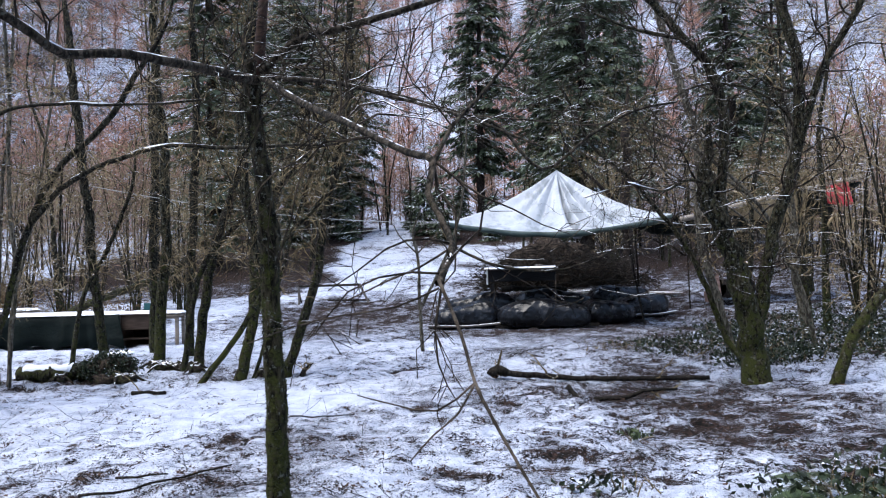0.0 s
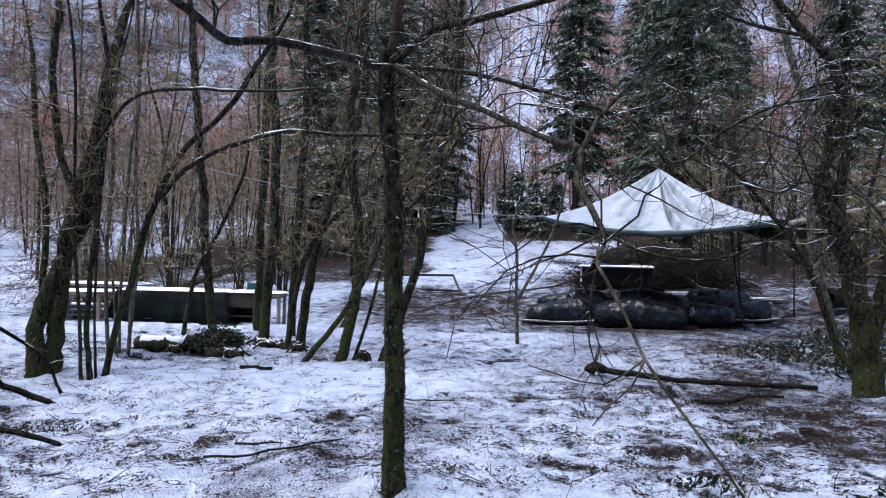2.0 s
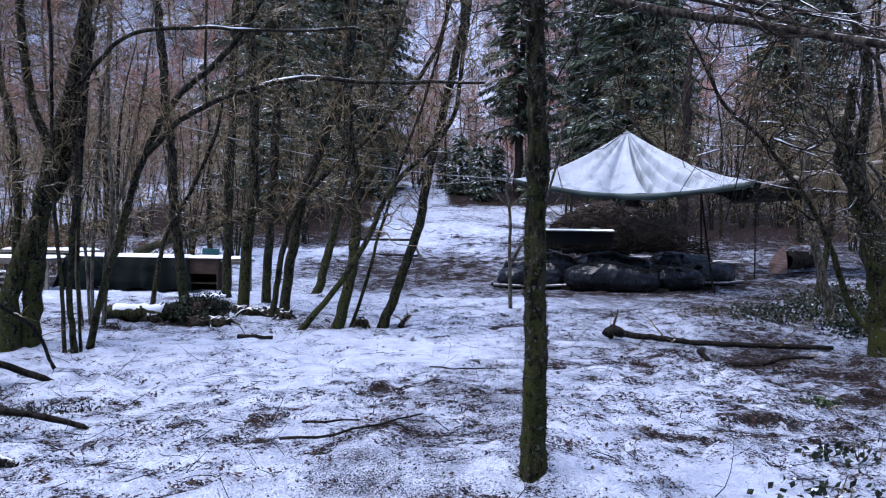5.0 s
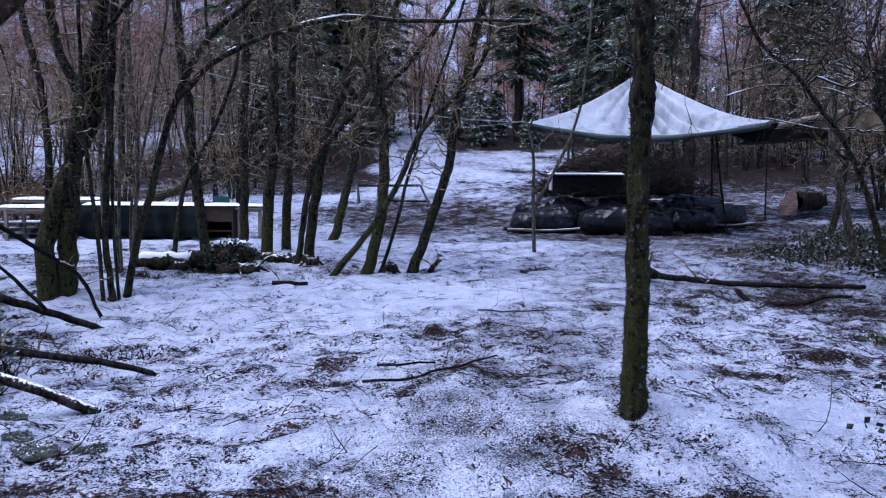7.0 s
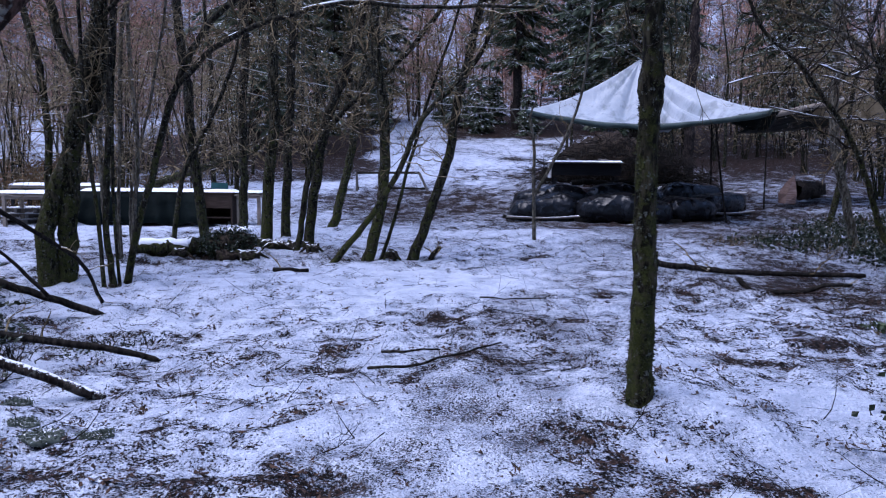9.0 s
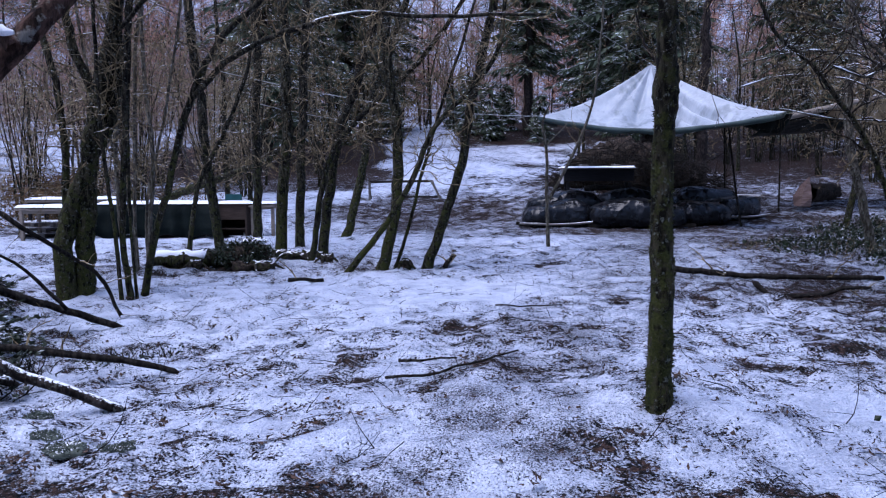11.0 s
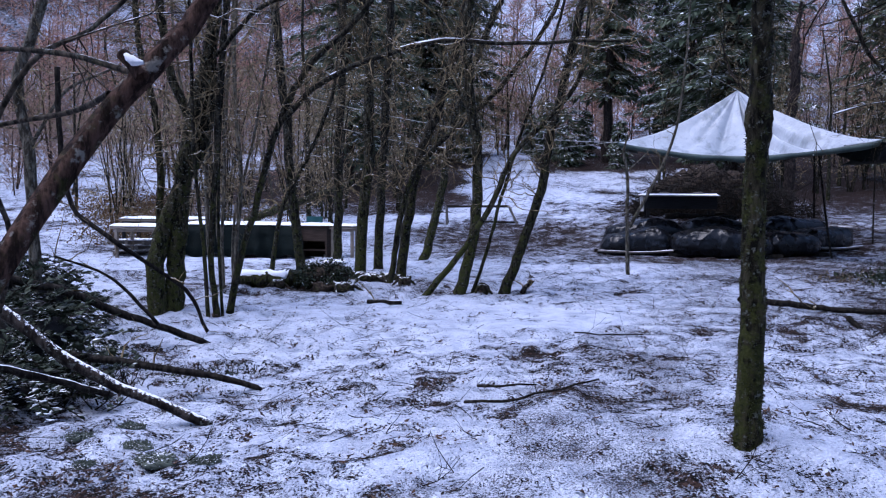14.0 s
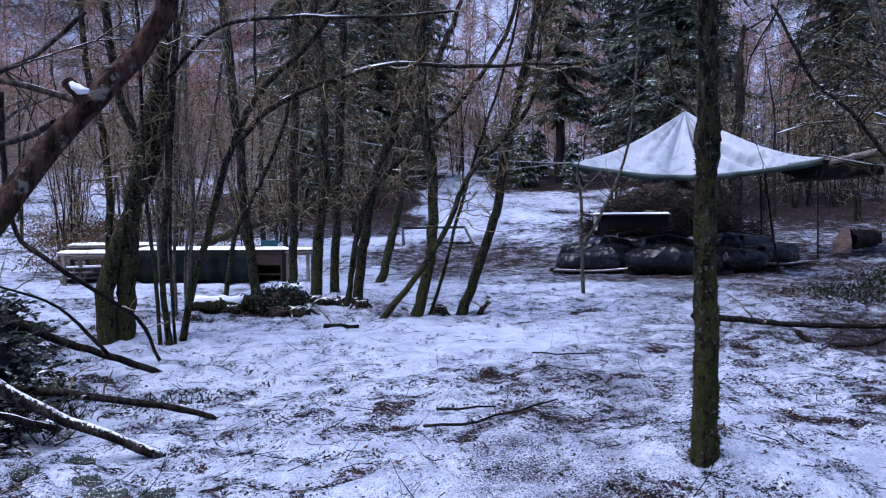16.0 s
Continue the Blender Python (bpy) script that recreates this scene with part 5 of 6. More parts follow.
# felled log with a pale cut end, planks and poles under the shelter
o = (9.8, 28.2, gz(9.8, 28.2))
felled = thing("felled_log", o, "thick dark felled log with a pale splintered end", "log")
g = Geo()
c, s = spline([(-1.3, -1.1, 0.45), (-0.4, 0.0, 0.42), (0.6, 1.2, 0.42)], 0.25)
g.tube(c, 0.32 - 0.04 * s, 18, 0.09)
part("bole", g, M_MOULD, felled)
g = Geo()
g.tube([(-1.42, -1.2, 0.0), (-1.4, -1.2, 0.3), (-1.33, -1.16, 0.62), (-1.22, -1.1, 0.95)], [0.3, 0.29, 0.19, 0.02], 5, 0.12)
part("split_end", g, M_SPLIT, felled, "pale reddish splintered end", smooth=False)


def plank_pile(x, y, n, length, seed, label):
    rg = np.random.default_rng(seed)
    z = gz(x, y)
    top = thing("plank_pile", (x, y, z), label, "planks")
    for i in range(n):
        g = Geo()
        w, l = rg.uniform(0.12, 0.2), length * rg.uniform(0.8, 1.1)
        g.box((-l / 2, -w / 2, 0), (l / 2, w / 2, 0.035))
        ob = part("plank", g, M_GREYWOOD, top, smooth=False)
        ob.location = (rg.uniform(-0.2, 0.2), (i % 4) * 0.22 - 0.4, 0.02 + 0.06 * (i // 4))
        ob.rotation_euler = (0, 0, rg.uniform(-0.12, 0.12))


plank_pile(5.2, 30.6, 9, 2.2, 3, "grey snow-dusted planks piled under the shelter")
plank_pile(6.9, 30.0, 6, 2.0, 4, "grey snow-dusted planks lying on bare earth")

# brush and earth bank behind the shelter; the mound also stands for shade
o = (3.0, 31.4, gz(3.0, 31.4))
bank = thing("brush_heap", o, "dark cut branches piled under the trees", "brush heap")
g = Geo(o)
rg = np.random.default_rng(9)
for _ in range(420):
    p = np.array(o) + np.array((rg.uniform(-2.4, 4.2), rg.uniform(0.2, 1.6), 0))
    p[2] = gz(p[0], p[1]) + rg.uniform(0.0, 1.9) * (1 - ((p[0] - 3.8) / 3.8) ** 2)
    d = unit(np.array((rg.standard_normal() * 1.4, rg.standard_normal() * 0.4, rg.uniform(-0.15, 0.2))))
    grow(g, p, d, rg.uniform(0.5, 1.5), 0.02, 1, rg, 1.4, 0.0, 0.12, 0.006)
part("branch_tangle", g, M_DEADWOOD, bank, kind="stuff")
# mound added to fill the dark mass of brush, low boughs and shade
g = lump((7.6, 3.2, 2.7), 41, 0.14, 120, 34, 9.0)
g.v[0][:, 2] *= np.clip(1 - np.abs(g.v[0][:, 0] / 3.7) ** 2.2, 0.12, 1)
part("leaf_mould", g, M_MOULD, bank, "dark leaf mound filling in for low boughs and shade").location = (0.75, 2.3, -0.25)

tree("dark stout trunk standing behind the shelter", [
    ("trunk", 0.27, 0.2, [(7.05, 34.2, 1.0), (7.0, 34.2, 2.5), (6.95, 34.2, 4.2), (7.1, 34.2, 6.5)]),
    ("limb", 0.1, 0.05, [(6.95, 34.2, 4.0), (5.9, 34.0, 5.2), (5.0, 33.8, 6.0)]),
], M_DARKBARK, 56, twigs=3.0, zmin=3.4, reach=2.0)

# ---- work benches and tables on the other side of the clearing ----
bench = thing("work_bench", (-10.2, 20.5, gz(-10.2, 20.5)), "long bench draped in dark green tarpaulin with snow on top", "bench")
g = Geo((-10.2, 20.5, gz(-10.2, 20.5)))
nu = 70
u = np.linspace(0, 1, nu)
prof = [(-0.62, 0.05), (-0.55, 0.3), (-0.5, 0.6), (-0.46, 0.8), (-0.4, 0.855), (0.0, 0.845), (0.4, 0.855), (0.47, 0.78), (0.52, 0.4), (0.58, 0.08)]
P = np.zeros((nu, len(prof), 3))
for j, (py, pz) in enumerate(prof):
    sway = 0.07 * (1 - pz) * np.sin(u * 37 + 3 * np.sin(u * 9))
    P[:, j, 0] = -12.0 + 3.05 * u + (0.3 * (1 - pz) if j < 5 else 0.0) * (2 * u - 1)
    P[:, j, 1] = 20.5 + py * (1 + 0.15 * (1 - pz) * np.sin(u * 14)) + sway
    P[:, j, 2] = gz(-10.2, 20.5) + pz + (0.06 * np.sin(u * 23) if pz < 0.1 else 0)
i, j = np.meshgrid(np.arange(nu - 1), np.arange(len(prof) - 1), indexing="ij")
k = len(prof)
g.add(P.reshape(-1, 3), np.stack([i * k + j, (i + 1) * k + j, (i + 1) * k + j + 1, i * k + j + 1], -1).reshape(-1, 4))
part("tarpaulin", g, M_GREENTARP, bench, "dark green tarpaulin hanging to the ground").modifiers.new("thickness", "SOLIDIFY").thickness = 0.015
part("snow", snow_slab(-11.95, -9.0, 20.05, 20.95, gz(-10.2, 20.5) + 0.857, 0.07, 6, (-10.2, 20.5, gz(-10.2, 20.5))), M_SNOW, bench, "even layer of snow")
for sx in (-11.8, -10.4, -9.15):
    g = Geo((-10.2, 20.5, gz(-10.2, 20.5)))
    g.box((sx - 0.05, 20.15, -0.1), (sx + 0.05, 20.85, 0.83))
    part("trestle", g, M_GREYWOOD, bench, smooth=False)


def table(x0, x1, y0, y1, top_z, label, leg_mat, seed, round_end=False):
    o = (0.5 * (x0 + x1), 0.5 * (y0 + y1), gz(0.5 * (x0 + x1), 0.5 * (y0 + y1)))
    t = thing("table", o, label, "table")
    g = snow_slab(x0, x1, y0, y1, top_z - 0.06, 0.06, seed, o, round_end)
    board = part("tabletop", g, M_PINE, t)
    board.modifiers.new("thickness", "SOLIDIFY").thickness = 0.03
    part("snow", snow_slab(x0, x1, y0, y1, top_z, 0.055, seed + 1, o, round_end), M_SNOW, board, "thick even snow")
    inset = 0.35 if round_end else 0.08
    for sx in (x0 + inset, x1 - 0.1):
        for sy in (y0 + 0.12, y1 - 0.12):
            g = Geo(o)
            g.box((sx - 0.04, sy - 0.04, gz(sx, sy) - 0.1), (sx + 0.04, sy + 0.04, top_z - 0.03))
            part("leg", g, leg_mat, t, smooth=False, bevel=0.006)
    for sy in (y0 + 0.12, y1 - 0.12):
        g = Geo(o)
        g.box((x0 + inset, sy - 0.02, top_z - 0.15), (x1 - 0.1, sy + 0.02, top_z - 0.045))
        part("apron", g, leg_mat, t, smooth=False)
    return t


table(-13.85, -12.05, 19.3, 20.3, 0.8, "round-ended pale wooden table thick with snow", M_PINE, 1, True)
table(-8.1, -7.4, 20.2, 20.9, 0.84, "small pale table beside the draped bench", M_PINE, 2)
o = (-8.5, 20.5, gz(-8.5, 20.5))
cupboard = thing("cupboard", o, "brown open-fronted wooden cupboard with snow on top", "cupboard")
for nm, lo, hi in (("side_panel", (-0.4, -0.35, 0.0), (-0.36, 0.35, 0.82)), ("side_panel", (0.33, -0.35, 0.0), (0.37, 0.35, 0.82)), ("back_panel", (-0.36, 0.31, 0.0), (0.33, 0.35, 0.82)),
                   ("front_panel", (-0.36, -0.35, 0.45), (0.33, -0.32, 0.82)), ("shelf", (-0.36, -0.32, 0.2), (0.33, 0.31, 0.23)), ("top", (-0.43, -0.39, 0.82), (0.4, 0.38, 0.85))):
    g = Geo()
    g.box(lo, hi)
    part(nm, g, M_BROWNWOOD, cupboard, smooth=False, bevel=0.006)
part("snow", snow_slab(-0.42, 0.39, -0.38, 0.37, 0.852, 0.06, 12), M_SNOW, cupboard, "even snow on the top")
table(-15.3, -12.9, 22.6, 23.7, 0.9, "dark-legged table behind, covered in snow", M_BLACKWOOD, 3)
for px, py, pz, yaw in ((-13.4, 20.5, 0.0, 8), (-13.35, 20.55, 0.14, 4), (-13.5, 20.5, 0.28, -9)):
    z = gz(px, py) + pz
    pal = thing("pallet", (px, py, z), "weathered grey pallet in a stack, slats showing", "pallet", "pallets under the tables")
    pal.rotation_euler = (0, 0, radians(yaw))
    for i in range(6):
        g = Geo()
        g.box((-0.6, -0.5 + 0.18 * i, 0.1), (0.6, -0.4 + 0.18 * i, 0.122))
        part("slat", g, M_GREYWOOD, pal, smooth=False)
    for sx in (-0.55, 0, 0.55):
        g = Geo()
        g.box((sx - 0.045, -0.5, 0.0), (sx + 0.045, 0.5, 0.1))
        part("bearer", g, M_GREYWOOD, pal, smooth=False)
o = (-9.75, 24.0, gz(-9.75, 24.0) + 0.02)
chair = thing("folding_chair", o, "folding camp chair with teal cloth behind the bench", "chair")
for nm, pts in (("leg", [(-0.25, -0.25, 0), (0.25, 0.25, 0.45)]), ("leg", [(0.25, -0.25, 0), (-0.25, 0.25, 0.45)]), ("leg", [(-0.25, 0.25, 0), (-0.25, 0.3, 0.95)]), ("leg", [(0.25, 0.25, 0), (0.25, 0.3, 0.95)])):
    g = Geo()
    g.tube(pts, [0.014, 0.014], 6)
    part(nm, g, M_RUST, chair)
g = Geo()
g.box((-0.26, -0.25, 0.43), (0.26, 0.24, 0.45))
part("seat", g, M_TEAL, chair, smooth=False, bevel=0.008)
g = Geo()
g.box((-0.26, 0.27, 0.55), (0.26, 0.29, 0.93))
part("backrest", g, M_TEAL, chair, smooth=False, bevel=0.008)


# ---- logs, sticks and low plants ----
def log(name, label, pts, r0, r1, mat, seed, snow=0.0, twigs=0.0, category="log", knots=0):
    rg = np.random.default_rng(seed)
    pts = [np.array(p, float) for p in pts]
    if category == "stick" and r0 < 0.02 and pts[-1][2] < 0.3:
        for p in pts:
            p[2] = gz(p[0], p[1]) + 0.05 + r0
    o = (float(pts[0][0]), float(pts[0][1]), float(pts[0][2]))
    top = thing(name, o, label, category)
    c, s = spline(pts, 0.12)
    c[1:-1] += (0.5 if r0 < 0.02 else 0.14) * r0 * rg.standard_normal((len(c) - 2, 3))
    g = Geo(o)
    r = r0 + (r1 - r0) * s
    ends = [c[:1] - 0.006 * unit(c[1] - c[0]), c, c[-1:] + 0.006 * unit(c[-1] - c[-2])]
    g.tube(np.vstack(ends), np.concatenate([[0.001], r, [0.001]]), 10, 0.05)
    part("bole" if r0 > 0.04 else "stick", g, mat, top)
    if snow:
        gs = Geo(o)
        snow_ridge(gs, c, r0, seed, snow, 0.5 if snow > 0.9 else 0.4)
        part("snow", gs, M_SNOW, top, "snow lying along the top")
    if twigs:
        gt = Geo(o)
        for _ in range(int(twigs * len(c) * 0.12) + 1):
            i = rg.integers(1, len(c))
            d = unit(rg.standard_normal(3) + np.array((0, 0, 0.5)))
            grow(gt, c[i], d, rg.uniform(0.2, 0.6), r0 * 0.35, 1, rg)
        part("twig_tangle", gt, M_TWIG, top, kind="stuff")
    return top


log("fallen_branch", "long dark fallen branch lying across wet leaves", [(0.42, 12.4, 0.16), (0.94, 12.5, 0.08), (2.08, 12.6, -0.02), (3.76, 12.6, -0.04)], 0.048, 0.034, M_DEADWOOD, 61, 0, 1.0)
log("fallen_branch", "knobbly root end of a fallen branch", [(0.36, 12.35, 0.1), (0.46, 12.42, 0.2), (0.6, 12.45, 0.12)], 0.09, 0.07, M_DEADWOOD, 62, 0.3, 0.6)
log("fallen_branch", "crooked dark branch on the leaf litter", [(1.5, 10.9, -0.06), (2.11, 10.9, -0.04), (2.33, 10.8, 0.06), (2.88, 11.2, 0.02)], 0.034, 0.022, M_DEADWOOD, 63, 0, 1.5)
log("fallen_branch", "short dark branch end standing out of snow", [(1.39, 11.2, 0.08), (1.44, 11.05, 0.0), (1.5, 10.9, -0.05)], 0.04, 0.03, M_DEADWOOD, 64)
log("stick", "thin bare stick lying on trodden snow", [(-2.94, 6.05, 0.07), (-2.67, 6.05, 0.08), (-2.34, 6.3, 0.1), (-1.98, 6.7, 0.14)], 0.011, 0.006, M_DEADWOOD, 65, 0, 0, "stick")
log("stick", "thin bare stick lying on trodden snow", [(-2.9, 6.58, 0.08), (-2.72, 6.58, 0.09), (-2.45, 6.53, 0.09)], 0.012, 0.006, M_DEADWOOD, 66, 0, 0, "stick")
log("stick", "short stout stick in the snow", [(-5.06, 11.9, 0.03), (-4.8, 11.9, 0.03), (-4.54, 11.88, 0.03)], 0.034, 0.028, M_DEADWOOD, 67, 0.3, 1, "stick")
log("cut_pole", "dark cut pole leaning down out of the brush", [(-7.9, 7.55, 0.82), (-7.32, 8.0, 0.59), (-6.81, 8.4, 0.29), (-6.14, 8.72, -0.03), (-5.95, 8.82, -0.16)], 0.047, 0.036, M_DEADWOOD, 68, 0.0, 0.5)
log("stick", "thin side branch rising from a cut pole", [(-6.44, 8.35, 0.2), (-6.82, 8.1, 0.72), (-7.24, 7.8, 0.96)], 0.022, 0.01, M_DEADWOOD, 69, 0, 2, "stick")
log("cut_pole", "dark cut pole lying on the brush heap", [(-6.3, 6.55, 0.26), (-6.08, 6.6, 0.22), (-5.48, 6.7, 0.13), (-4.93, 6.9, 0.0), (-4.74, 6.97, -0.12)], 0.034, 0.024, M_DEADWOOD, 70, 0.0, 1)
log("cut_pole", "snow-lined pole slanting down from the brush heap", [(-6.4, 5.4, 1.02), (-6.17, 5.5, 0.85), (-5.6, 5.7, 0.34), (-5.05, 5.88, 0.05), (-4.74, 6.0, -0.13)], 0.045, 0.034, M_DUSTED, 71, 0.0)
log("cut_pole", "dark pole lying low under the brush", [(-6.3, 5.3, 0.45), (-6.09, 5.6, 0.34), (-5.75, 6.3, 0.0)], 0.032, 0.025, M_SNOWPOLE, 72, 0.0)
log("hanging_branch", "thin dead branch hanging down into the brush", [(-7.5, 8.3, 2.9), (-7.49, 8.3, 2.17), (-7.44, 8.4, 1.46), (-6.93, 8.3, 1.11), (-6.47, 9.0, 0.5), (-6.3, 9.2, 0.0)], 0.03, 0.02, M_DEADWOOD, 73, 0, 3, "branch")
log("leaning_trunk", "dead snow-lined trunk leaning among the stems", [(-10.6, 20.9, 0.9), (-9.78, 20.9, 1.23), (-8.54, 20.7, 1.62), (-7.63, 20.5, 1.92), (-7.26, 20.4, 2.24)], 0.11, 0.08, M_BARK, 74, 0.5, 1)
log("pole_log", "dark log laid along the covered stacks", [(1.2, 26.75, 1.05), (2.25, 26.8, 1.03), (3.4, 26.8, 0.99)], 0.1, 0.08, M_DEADWOOD, 78, 0.0)
log("snowy_log", "short thick log with snow along its top", [(-7.95, 13.95, 0.1), (-7.45, 13.9, 0.1), (-6.75, 13.85, 0.13)], 0.145, 0.15, M_BARK, 75)
cap = bpy.data.objects["snowy_log"]
gs = Geo(cap.location)
c, s = spline([(-7.93, 13.93, 0.17), (-7.6, 13.9, 0.18), (-7.2, 13.86, 0.18), (-6.85, 13.83, 0.2)], 0.05)
gs.tube(c, 0.105 * np.clip(np.minimum(s, 1 - s) * 12, 0.05, 1) * (0.85 + 0.3 * value_noise(s * 9, s * 0 + 2, 3)), 12, 0.05)
part("snow", gs, M_SNOW, cap, "soft snow lying along the top")
log("stick", "thin twig stuck in the snow", [(-2.1, 9.4, 0.05), (-1.7, 9.3, 0.06), (-1.35, 9.45, 0.07)], 0.01, 0.006, M_DEADWOOD, 76, 0, 0, "stick")
log("broken_stub", "small splintered stub beside a leaning stem", [(-2.85, 13.6, 0.0), (-2.78, 13.6, 0.12), (-2.68, 13.58, 0.22)], 0.05, 0.03, M_DEADWOOD, 77, 0, 4)


def leaf_cloud(g, centre, size, n, leaf, rg, floor=True):
    c = rg.standard_normal((n, 3)) * np.array(size) * 0.5 + np.array(centre)
    if floor:
        c[:, 2] = np.maximum(c[:, 2], ground_z(c[:, 0], c[:, 1]) + 0.03)
    a = rg.standard_normal((n, 3))
    a = a / np.linalg.norm(a, axis=1)[:, None] * leaf * rg.uniform(0.6, 1.2, (n, 1))
    b = np.cross(a, rg.standard_normal((n, 3)))
    b = b / np.linalg.norm(b, axis=1)[:, None] * leaf * rg.uniform(0.45, 0.75, (n, 1))
    g.cards(c, a, b, 0.3)


def shrub(name, label, centre, size, leaves, leaf, mat, seed, stems=14, category="shrub", stem_mat=None):
    rg = np.random.default_rng(seed)
    x, y = centre
    z = gz(x, y)
    top = thing(name, (x, y, z), label, category)
    gs = Geo((x, y, z))
    for _ in range(stems):
        p = np.array((x + rg.uniform(-0.4, 0.4) * size[0], y + rg.uniform(-0.4, 0.4) * size[1], z))
        grow(gs, p, unit(np.array((rg.standard_normal() * 0.6, rg.standard_normal() * 0.6, 1.0))), size[2] * rg.uniform(0.6, 1.3), 0.008, 1, rg, 3.0)
    part("stem_tangle", gs, stem_mat or M_TWIG, top, kind="stuff")
    gl = Geo((x, y, z))
    for _ in range(max(1, leaves // 60)):
        q = (x + rg.uniform(-0.5, 0.5) * size[0], y + rg.uniform(-0.5, 0.5) * size[1], z + rg.uniform(0.1, 0.8) * size[2])
        leaf_cloud(gl, q, (0.3 * size[0] + 0.1, 0.3 * size[1] + 0.1, 0.3 * size[2]), 60, leaf, rg)
    part("foliage", gl, mat, top, kind="stuff", smooth=False)
    return top


TUFTS = ((-4.67, 4.93, 0.14), (-5.39, 5.37, 0.1), (-4.92, 5.21, 0.09), (-4.35, 4.95, 0.08), (-5.05, 4.8, 0.07), (-5.2, 5.65, 0.08))

# ivy-covered stump
SX, SY = -6.3, 13.9
stump = thing("ivy_stump", (SX, SY, gz(SX, SY) - 0.04), "low stump smothered in dark ivy and snow", "stump")
part("root_mass", lump((0.9, 0.7, 0.5), 31, 0.25), M_MOULD, stump)
root = part("root_mass", lump((0.55, 0.4, 0.16), 35, 0.4), M_MOULD, stump, "snow-flecked roots")
root.location = (0.15, -0.42, 0)
g = lump((0.5, 0.45, 0.13), 36, 0.2)
part("snow", g, M_SNOW, stump, "cap of snow on the stump").location = (0.15, 0.12, 0.4)
gl = Geo()
rg = np.random.default_rng(5)
for _ in range(60):
    a, f = rg.uniform(0, 6.28), rg.uniform(0.4, 1.0)
    leaf_cloud(gl, (0.46 * f * np.cos(a), 0.36 * f * np.sin(a) - 0.05, rg.uniform(0.02, 0.52) * (1.3 - 0.75 * f)), (0.17, 0.14, 0.12), 45, 0.03, rg, False)
part("ivy", gl, M_IVY, stump, kind="stuff", smooth=False)
for x, y, w in ((-5.75, 15.1, 0.6), (-5.45, 15.3, 0.5), (-5.9, 13.5, 0.5), (-7.05, 13.6, 0.3), (-5.0, 14.5, 0.3), (-3.5, 13.6, 0.25), (-6.05, 15.4, 0.5)):
    heap = thing("root_heap", (x, y, gz(x, y) - 0.06), "snow-capped tangle of roots at a stem foot", "roots")
    part("root_mass", lump((w, w * 0.8, 0.22), int(w * 100) + 3, 0.35, 26, 14), M_ROOTS, heap)
    for k in range(4):
        a = 1.6 * k + w * 9
        c, t = spline([(0, 0, 0.16), (0.4 * w * np.cos(a), 0.4 * w * np.sin(a), 0.15), (0.85 * w * np.cos(a + 0.3), 0.85 * w * np.sin(a + 0.3), 0.03)], 0.06)
        g = Geo()
        g.tube(c, 0.035 * (1.1 - 0.7 * t), 7, 0.08)
        part("root", g, M_ROOTS, heap)

for k, (x, y, sx, sy, h, n) in enumerate(((4.9, 15.4, 2.4, 1.8, 0.3, 450), (6.4, 16.6, 2.8, 2.8, 0.45, 1100), (3.2, 16.8, 2.0, 1.6, 0.2, 90), (8.2, 15.5, 2.4, 2.0, 0.7, 1100), (5.4, 14.0, 1.6, 0.9, 0.3, 600), (9.5, 18.5, 3.0, 2.0, 0.8, 900), (7.5, 20.5, 3, 1.5, 0.5, 700))):
    shrub("bramble_patch", "low tangle of dark evergreen bramble leaves in snow", (x, y), (sx, sy, h), int(1.5 * n), 0.043, M_IVY, 300 + k, 40)
shrub("fern", "drooping fern and ivy tangle beside the walk", (2.7, 5.5), (0.9, 0.8, 0.45), 700, 0.035, M_IVY, 320, 22)
shrub("bramble_sprig", "trailing bramble sprig with dark leaves in snow", (0.9, 5.0), (1.0, 0.7, 0.2), 120, 0.035, M_IVY, 321, 10)
shrub("bramble_sprig", "trailing bramble sprig with dark leaves in snow", (1.2, 6.2), (0.7, 0.5, 0.18), 60, 0.035, M_IVY, 322, 6)
shrub("leafy_sprig", "small green leafy sprig above the snow", (1.62, 8.0), (0.2, 0.15, 0.16), 60, 0.03, M_FERN, 323, 4)
for k, (x, y, w) in enumerate(TUFTS):
    tuft = thing("moss_tuft", (x, y, gz(x, y)), "frosted green tuft poking out of snow", "moss", "moss tufts in the snow")
    rg = np.random.default_rng(340 + k)
    gl = Geo()
    for _ in range(5):
        q = (w * rg.uniform(-0.8, 0.8), w * rg.uniform(-0.5, 0.5))
        g = lump((w * rg.uniform(0.9, 1.4), w * rg.uniform(0.7, 1.0), w * rg.uniform(0.4, 0.6)), 7 + k, 0.2, 20, 12)
        part("cushion", g, M_FROST, tuft).location = (q[0], q[1], -0.01)
        leaf_cloud(gl, (q[0], q[1], 0.3 * w), (0.6 * w, 0.5 * w, 0.2 * w), 230, 0.007, rg, False)
    part("moss", gl, M_FROST, tuft, kind="stuff", smooth=False)


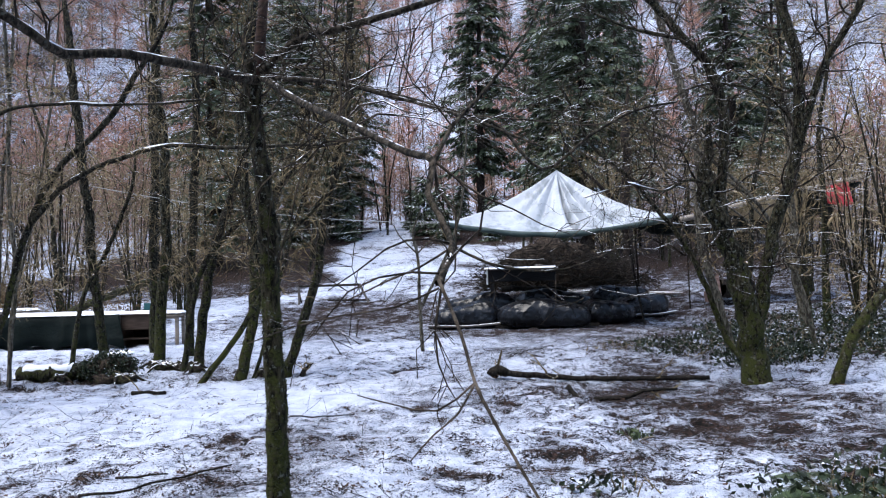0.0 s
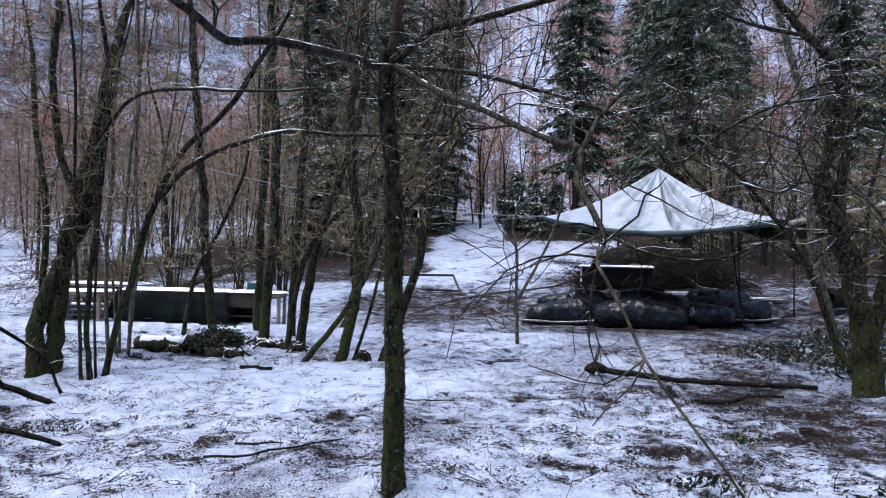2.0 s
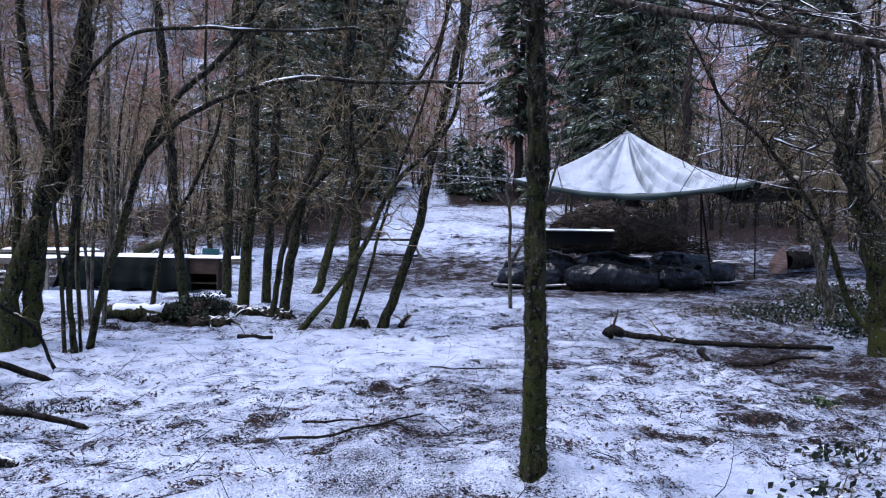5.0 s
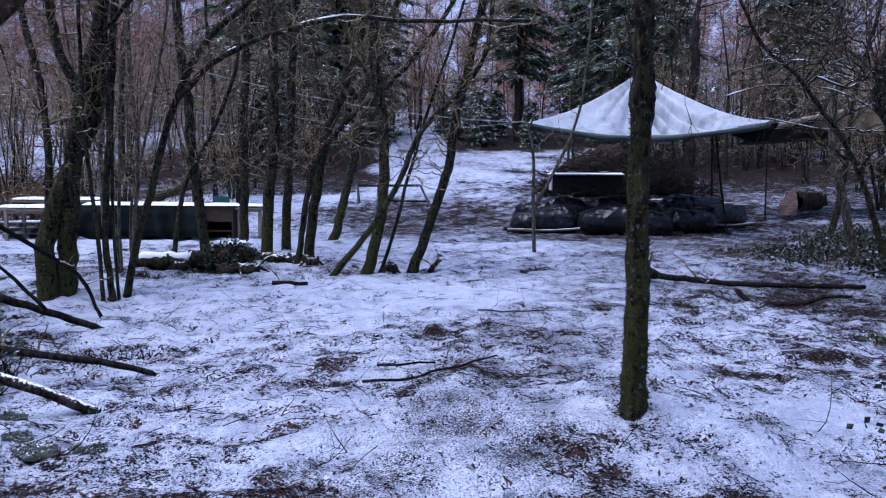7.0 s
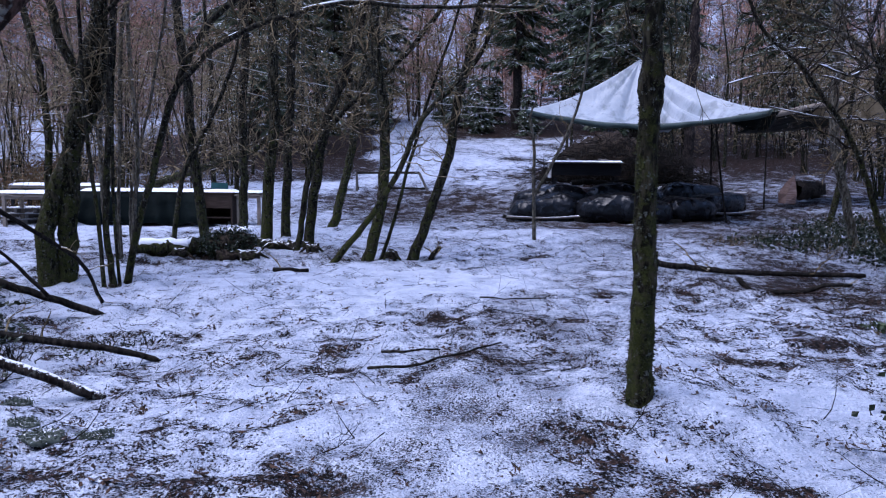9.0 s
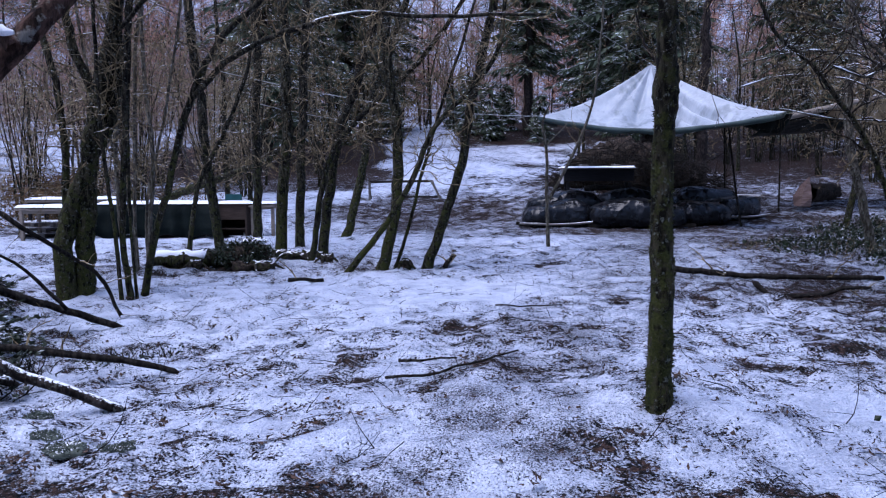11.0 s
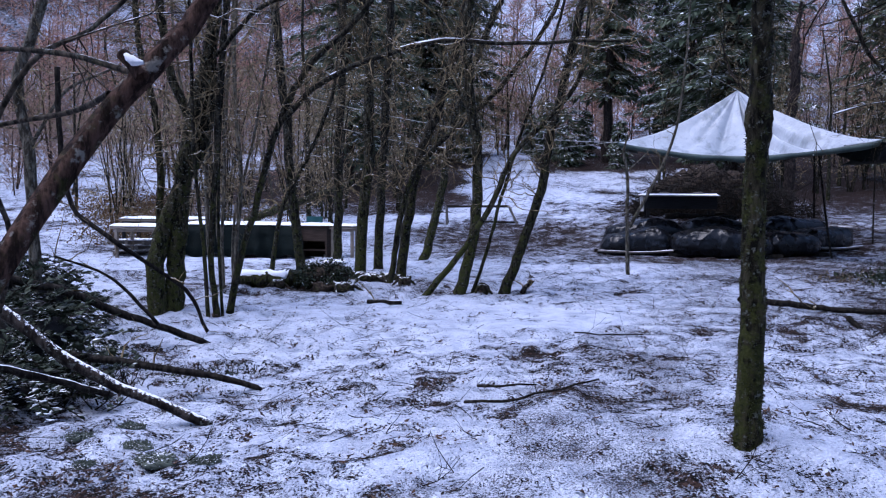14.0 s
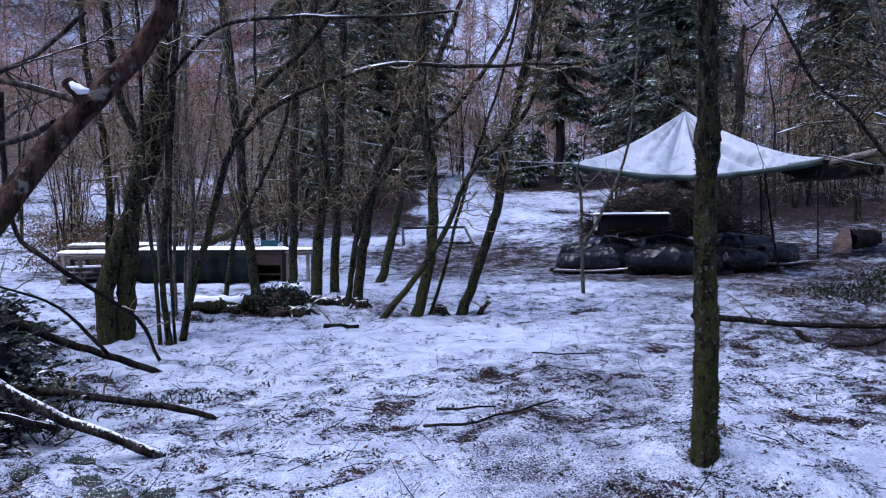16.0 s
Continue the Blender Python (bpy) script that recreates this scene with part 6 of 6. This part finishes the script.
def cut_brush(x, y, size, sprays, seed):
    """A heap of cut evergreen boughs: a black lump as shade inside, with flat sprays hanging over."""
    rg = np.random.default_rng(seed)
    z = gz(x, y)
    top = thing("brush_heap", (x, y, z), "dark heap of cut evergreen branches flecked with snow", "brush heap", "brush heaps beside the walk")
    # solid near-black lump in place of the shade between the boughs
    part("core", lump((size[0] * 0.7, size[1] * 0.7, size[2] * 0.75), seed, 0.3), M_BLACKWOOD, top, "black lump for the shade inside the heap")
    gb, gn = Geo(), Geo()
    for _ in range(sprays):
        a, f = rg.uniform(0, 6.28), rg.uniform(0, 1) ** 0.6
        p = np.array((np.cos(a) * f * size[0] * 0.42, np.sin(a) * f * size[1] * 0.42, size[2] * (1.0 - 0.75 * f * f) * rg.uniform(0.6, 1.0)))
        d = unit(np.array((np.cos(a), np.sin(a), rg.uniform(-0.5, 0.35))) + 0.5 * rg.standard_normal(3))
        length = rg.uniform(0.25, 0.55)
        t = np.linspace(0, 1, 6)
        c = p + d * (t * length)[:, None] + np.array((0, 0, -0.22)) * (t ** 2 * length)[:, None]
        gb.tube(c, 0.005 * (1.2 - t), 4)
        m = 36
        u = rg.uniform(0.1, 1.0, m)
        base = np.stack([np.interp(u, t, c[:, i]) for i in range(3)], 1)
        side = unit(np.cross(d, (0, 0, 1))) * rg.choice((-1.0, 1.0), m)[:, None]
        ax = (side + 0.8 * d + 0.25 * rg.standard_normal((m, 3))) * rg.uniform(0.014, 0.034, (m, 1))
        wd = np.cross(ax, np.array((0, 0, 1)) + 0.6 * rg.standard_normal((m, 3)))
        gn.cards(base + ax, ax, wd * rg.uniform(0.2, 0.5, (m, 1)), 0.2)
    part("foliage", gn, M_SPRAY, top, "flat evergreen sprays", smooth=False, kind="stuff")
    part("twig_tangle", gb, M_DEADWOOD, top, kind="stuff")


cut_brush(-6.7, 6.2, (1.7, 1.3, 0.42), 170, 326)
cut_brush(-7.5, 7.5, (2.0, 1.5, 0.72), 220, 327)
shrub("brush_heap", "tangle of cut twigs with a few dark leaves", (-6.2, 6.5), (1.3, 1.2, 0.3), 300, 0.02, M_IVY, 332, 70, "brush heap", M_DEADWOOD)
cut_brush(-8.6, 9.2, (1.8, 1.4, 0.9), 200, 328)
shrub("brush_heap", "thin scatter of cut twigs and leaves", (-5.4, 7.5), (0.8, 0.6, 0.08), 240, 0.016, M_IVY, 328, 50, "brush heap", M_DEADWOOD)
shrub("bracken", "rusty dead bracken bush dusted with snow", (-15.5, 24.5), (3.4, 2.4, 1.1), 5200, 0.04, M_BRACKEN, 329, 60, "bracken")
shrub("bracken", "rusty dead bracken bush dusted with snow", (-19, 30), (4.0, 3.0, 1.2), 4200, 0.05, M_BRACKEN, 330, 60, "bracken")
shrub("bracken", "rusty dead bracken in the woods", (-12.5, 27), (2.4, 2.0, 0.9), 1500, 0.04, M_BRACKEN, 331, 40, "bracken")


def fern_fronds(x, y, n, length, seed):
    rg = np.random.default_rng(seed)
    z = gz(x, y)
    top = thing("fern_plant", (x, y, z), "yellow-green fern with arching fronds", "fern")
    for k in range(n):
        a = 6.28 * k / n + rg.uniform(-0.3, 0.3)
        out = np.array((np.cos(a), np.sin(a), 0))
        t = np.linspace(0, 1, 14)
        c = np.array((x, y, z)) + out * (length * t)[:, None] + np.array((0, 0, 1)) * (length * (1.25 * t - 1.05 * t ** 2))[:, None]
        g = Geo((x, y, z))
        g.tube(c, 0.006 * (1.1 - t), 3)
        m = 60
        u = np.linspace(0.15, 1, m)
        base = np.stack([np.interp(u, t, c[:, i]) for i in range(3)], 1)
        side = np.cross(out, (0, 0, 1)) * np.where(np.arange(m) % 2, 1, -1)[:, None]
        ln = (0.16 * length / 0.5 * np.sin(np.pi * np.clip(u, 0.1, 0.97)) ** 0.8)[:, None]
        ax = (side + 0.35 * out + np.array((0, 0, -0.25))) * ln * 0.5
        g.cards(base + ax, ax, np.tile(out * 0.012, (m, 1)), 0.2)
        part("frond", g, M_FERN, top, smooth=False)


fern_fronds(2.45, 5.75, 6, 0.5, 1)


# ---- litter on the snow ----
def litter():
    rg = np.random.default_rng(15)
    n = 60000
    x, y = rg.uniform(-7.5, 6.5, n), 2.6 + 19 * rg.uniform(0, 1, n) ** 1.3
    keep = rg.uniform(0, 1, n) < np.clip(0.82 - 1.35 * cover_of(x, y) - 2.2 * (fbm(x * 2.2, y * 2.2, 3, 40) - 0.5), 0.006, 1)
    x, y = x[keep], y[keep]
    n = len(x)
    c = np.stack([x, y, ground_z(x, y) + 0.035 * (fbm(x * 3.1, y * 3.1, 4, 40) - 0.3) * 2 + 0.012], 1)
    a = np.stack([rg.standard_normal(n), rg.standard_normal(n), 0.3 * rg.standard_normal(n)], 1)
    a = a / np.linalg.norm(a, axis=1)[:, None] * rg.uniform(0.004, 0.013, (n, 1))
    b = np.cross(a, np.stack([0.4 * rg.standard_normal(n), 0.4 * rg.standard_normal(n), np.ones(n)], 1))
    b *= rg.uniform(0.35, 0.7, (n, 1))
    g = Geo()
    g.cards(c, a, b, 0.35)
    for _ in range(1000):
        x, y = rg.uniform(-7.0, 5.5), 2.8 + 14 * rg.uniform() ** 1.2
        w, m = rg.uniform(0.012, 0.07), int(rg.uniform(5, 30))
        q = np.stack([x + 1.6 * w * rg.standard_normal(m), y + w * rg.standard_normal(m), np.zeros(m)], 1)
        q[:, 2] = ground_z(q[:, 0], q[:, 1]) + rg.uniform(0.0, 0.05, m)
        a = rg.standard_normal((m, 3)) * np.array((1, 1, 0.5)) * 0.012
        g.cards(q, a, np.cross(a, (0.3, 0.2, 1.0)) * rg.uniform(0.3, 0.7, (m, 1)), 0.35)
    ob = part("leaf_litter", g, M_LITTER, None, kind="stuff", smooth=False)
    tagged(ob, "brown dead leaves strewn over thin snow", "leaves")
    g = Geo()
    for _ in range(650):
        x, y = rg.uniform(-7, 6), rg.uniform(3, 18)
        a = rg.uniform(0, 6.28)
        p = np.array((x, y, gz(x, y) + 0.03))
        grow(g, p, unit(np.array((np.cos(a), np.sin(a), rg.uniform(-0.05, 0.3)))), rg.uniform(0.08, 0.45), 0.004, 1, rg, 3.0, -0.1, 0.15, 0.0015)
    ob = part("twig_litter", g, M_DEADWOOD, None, kind="stuff")
    tagged(ob, "broken twigs scattered over the snow", "twigs")


litter()
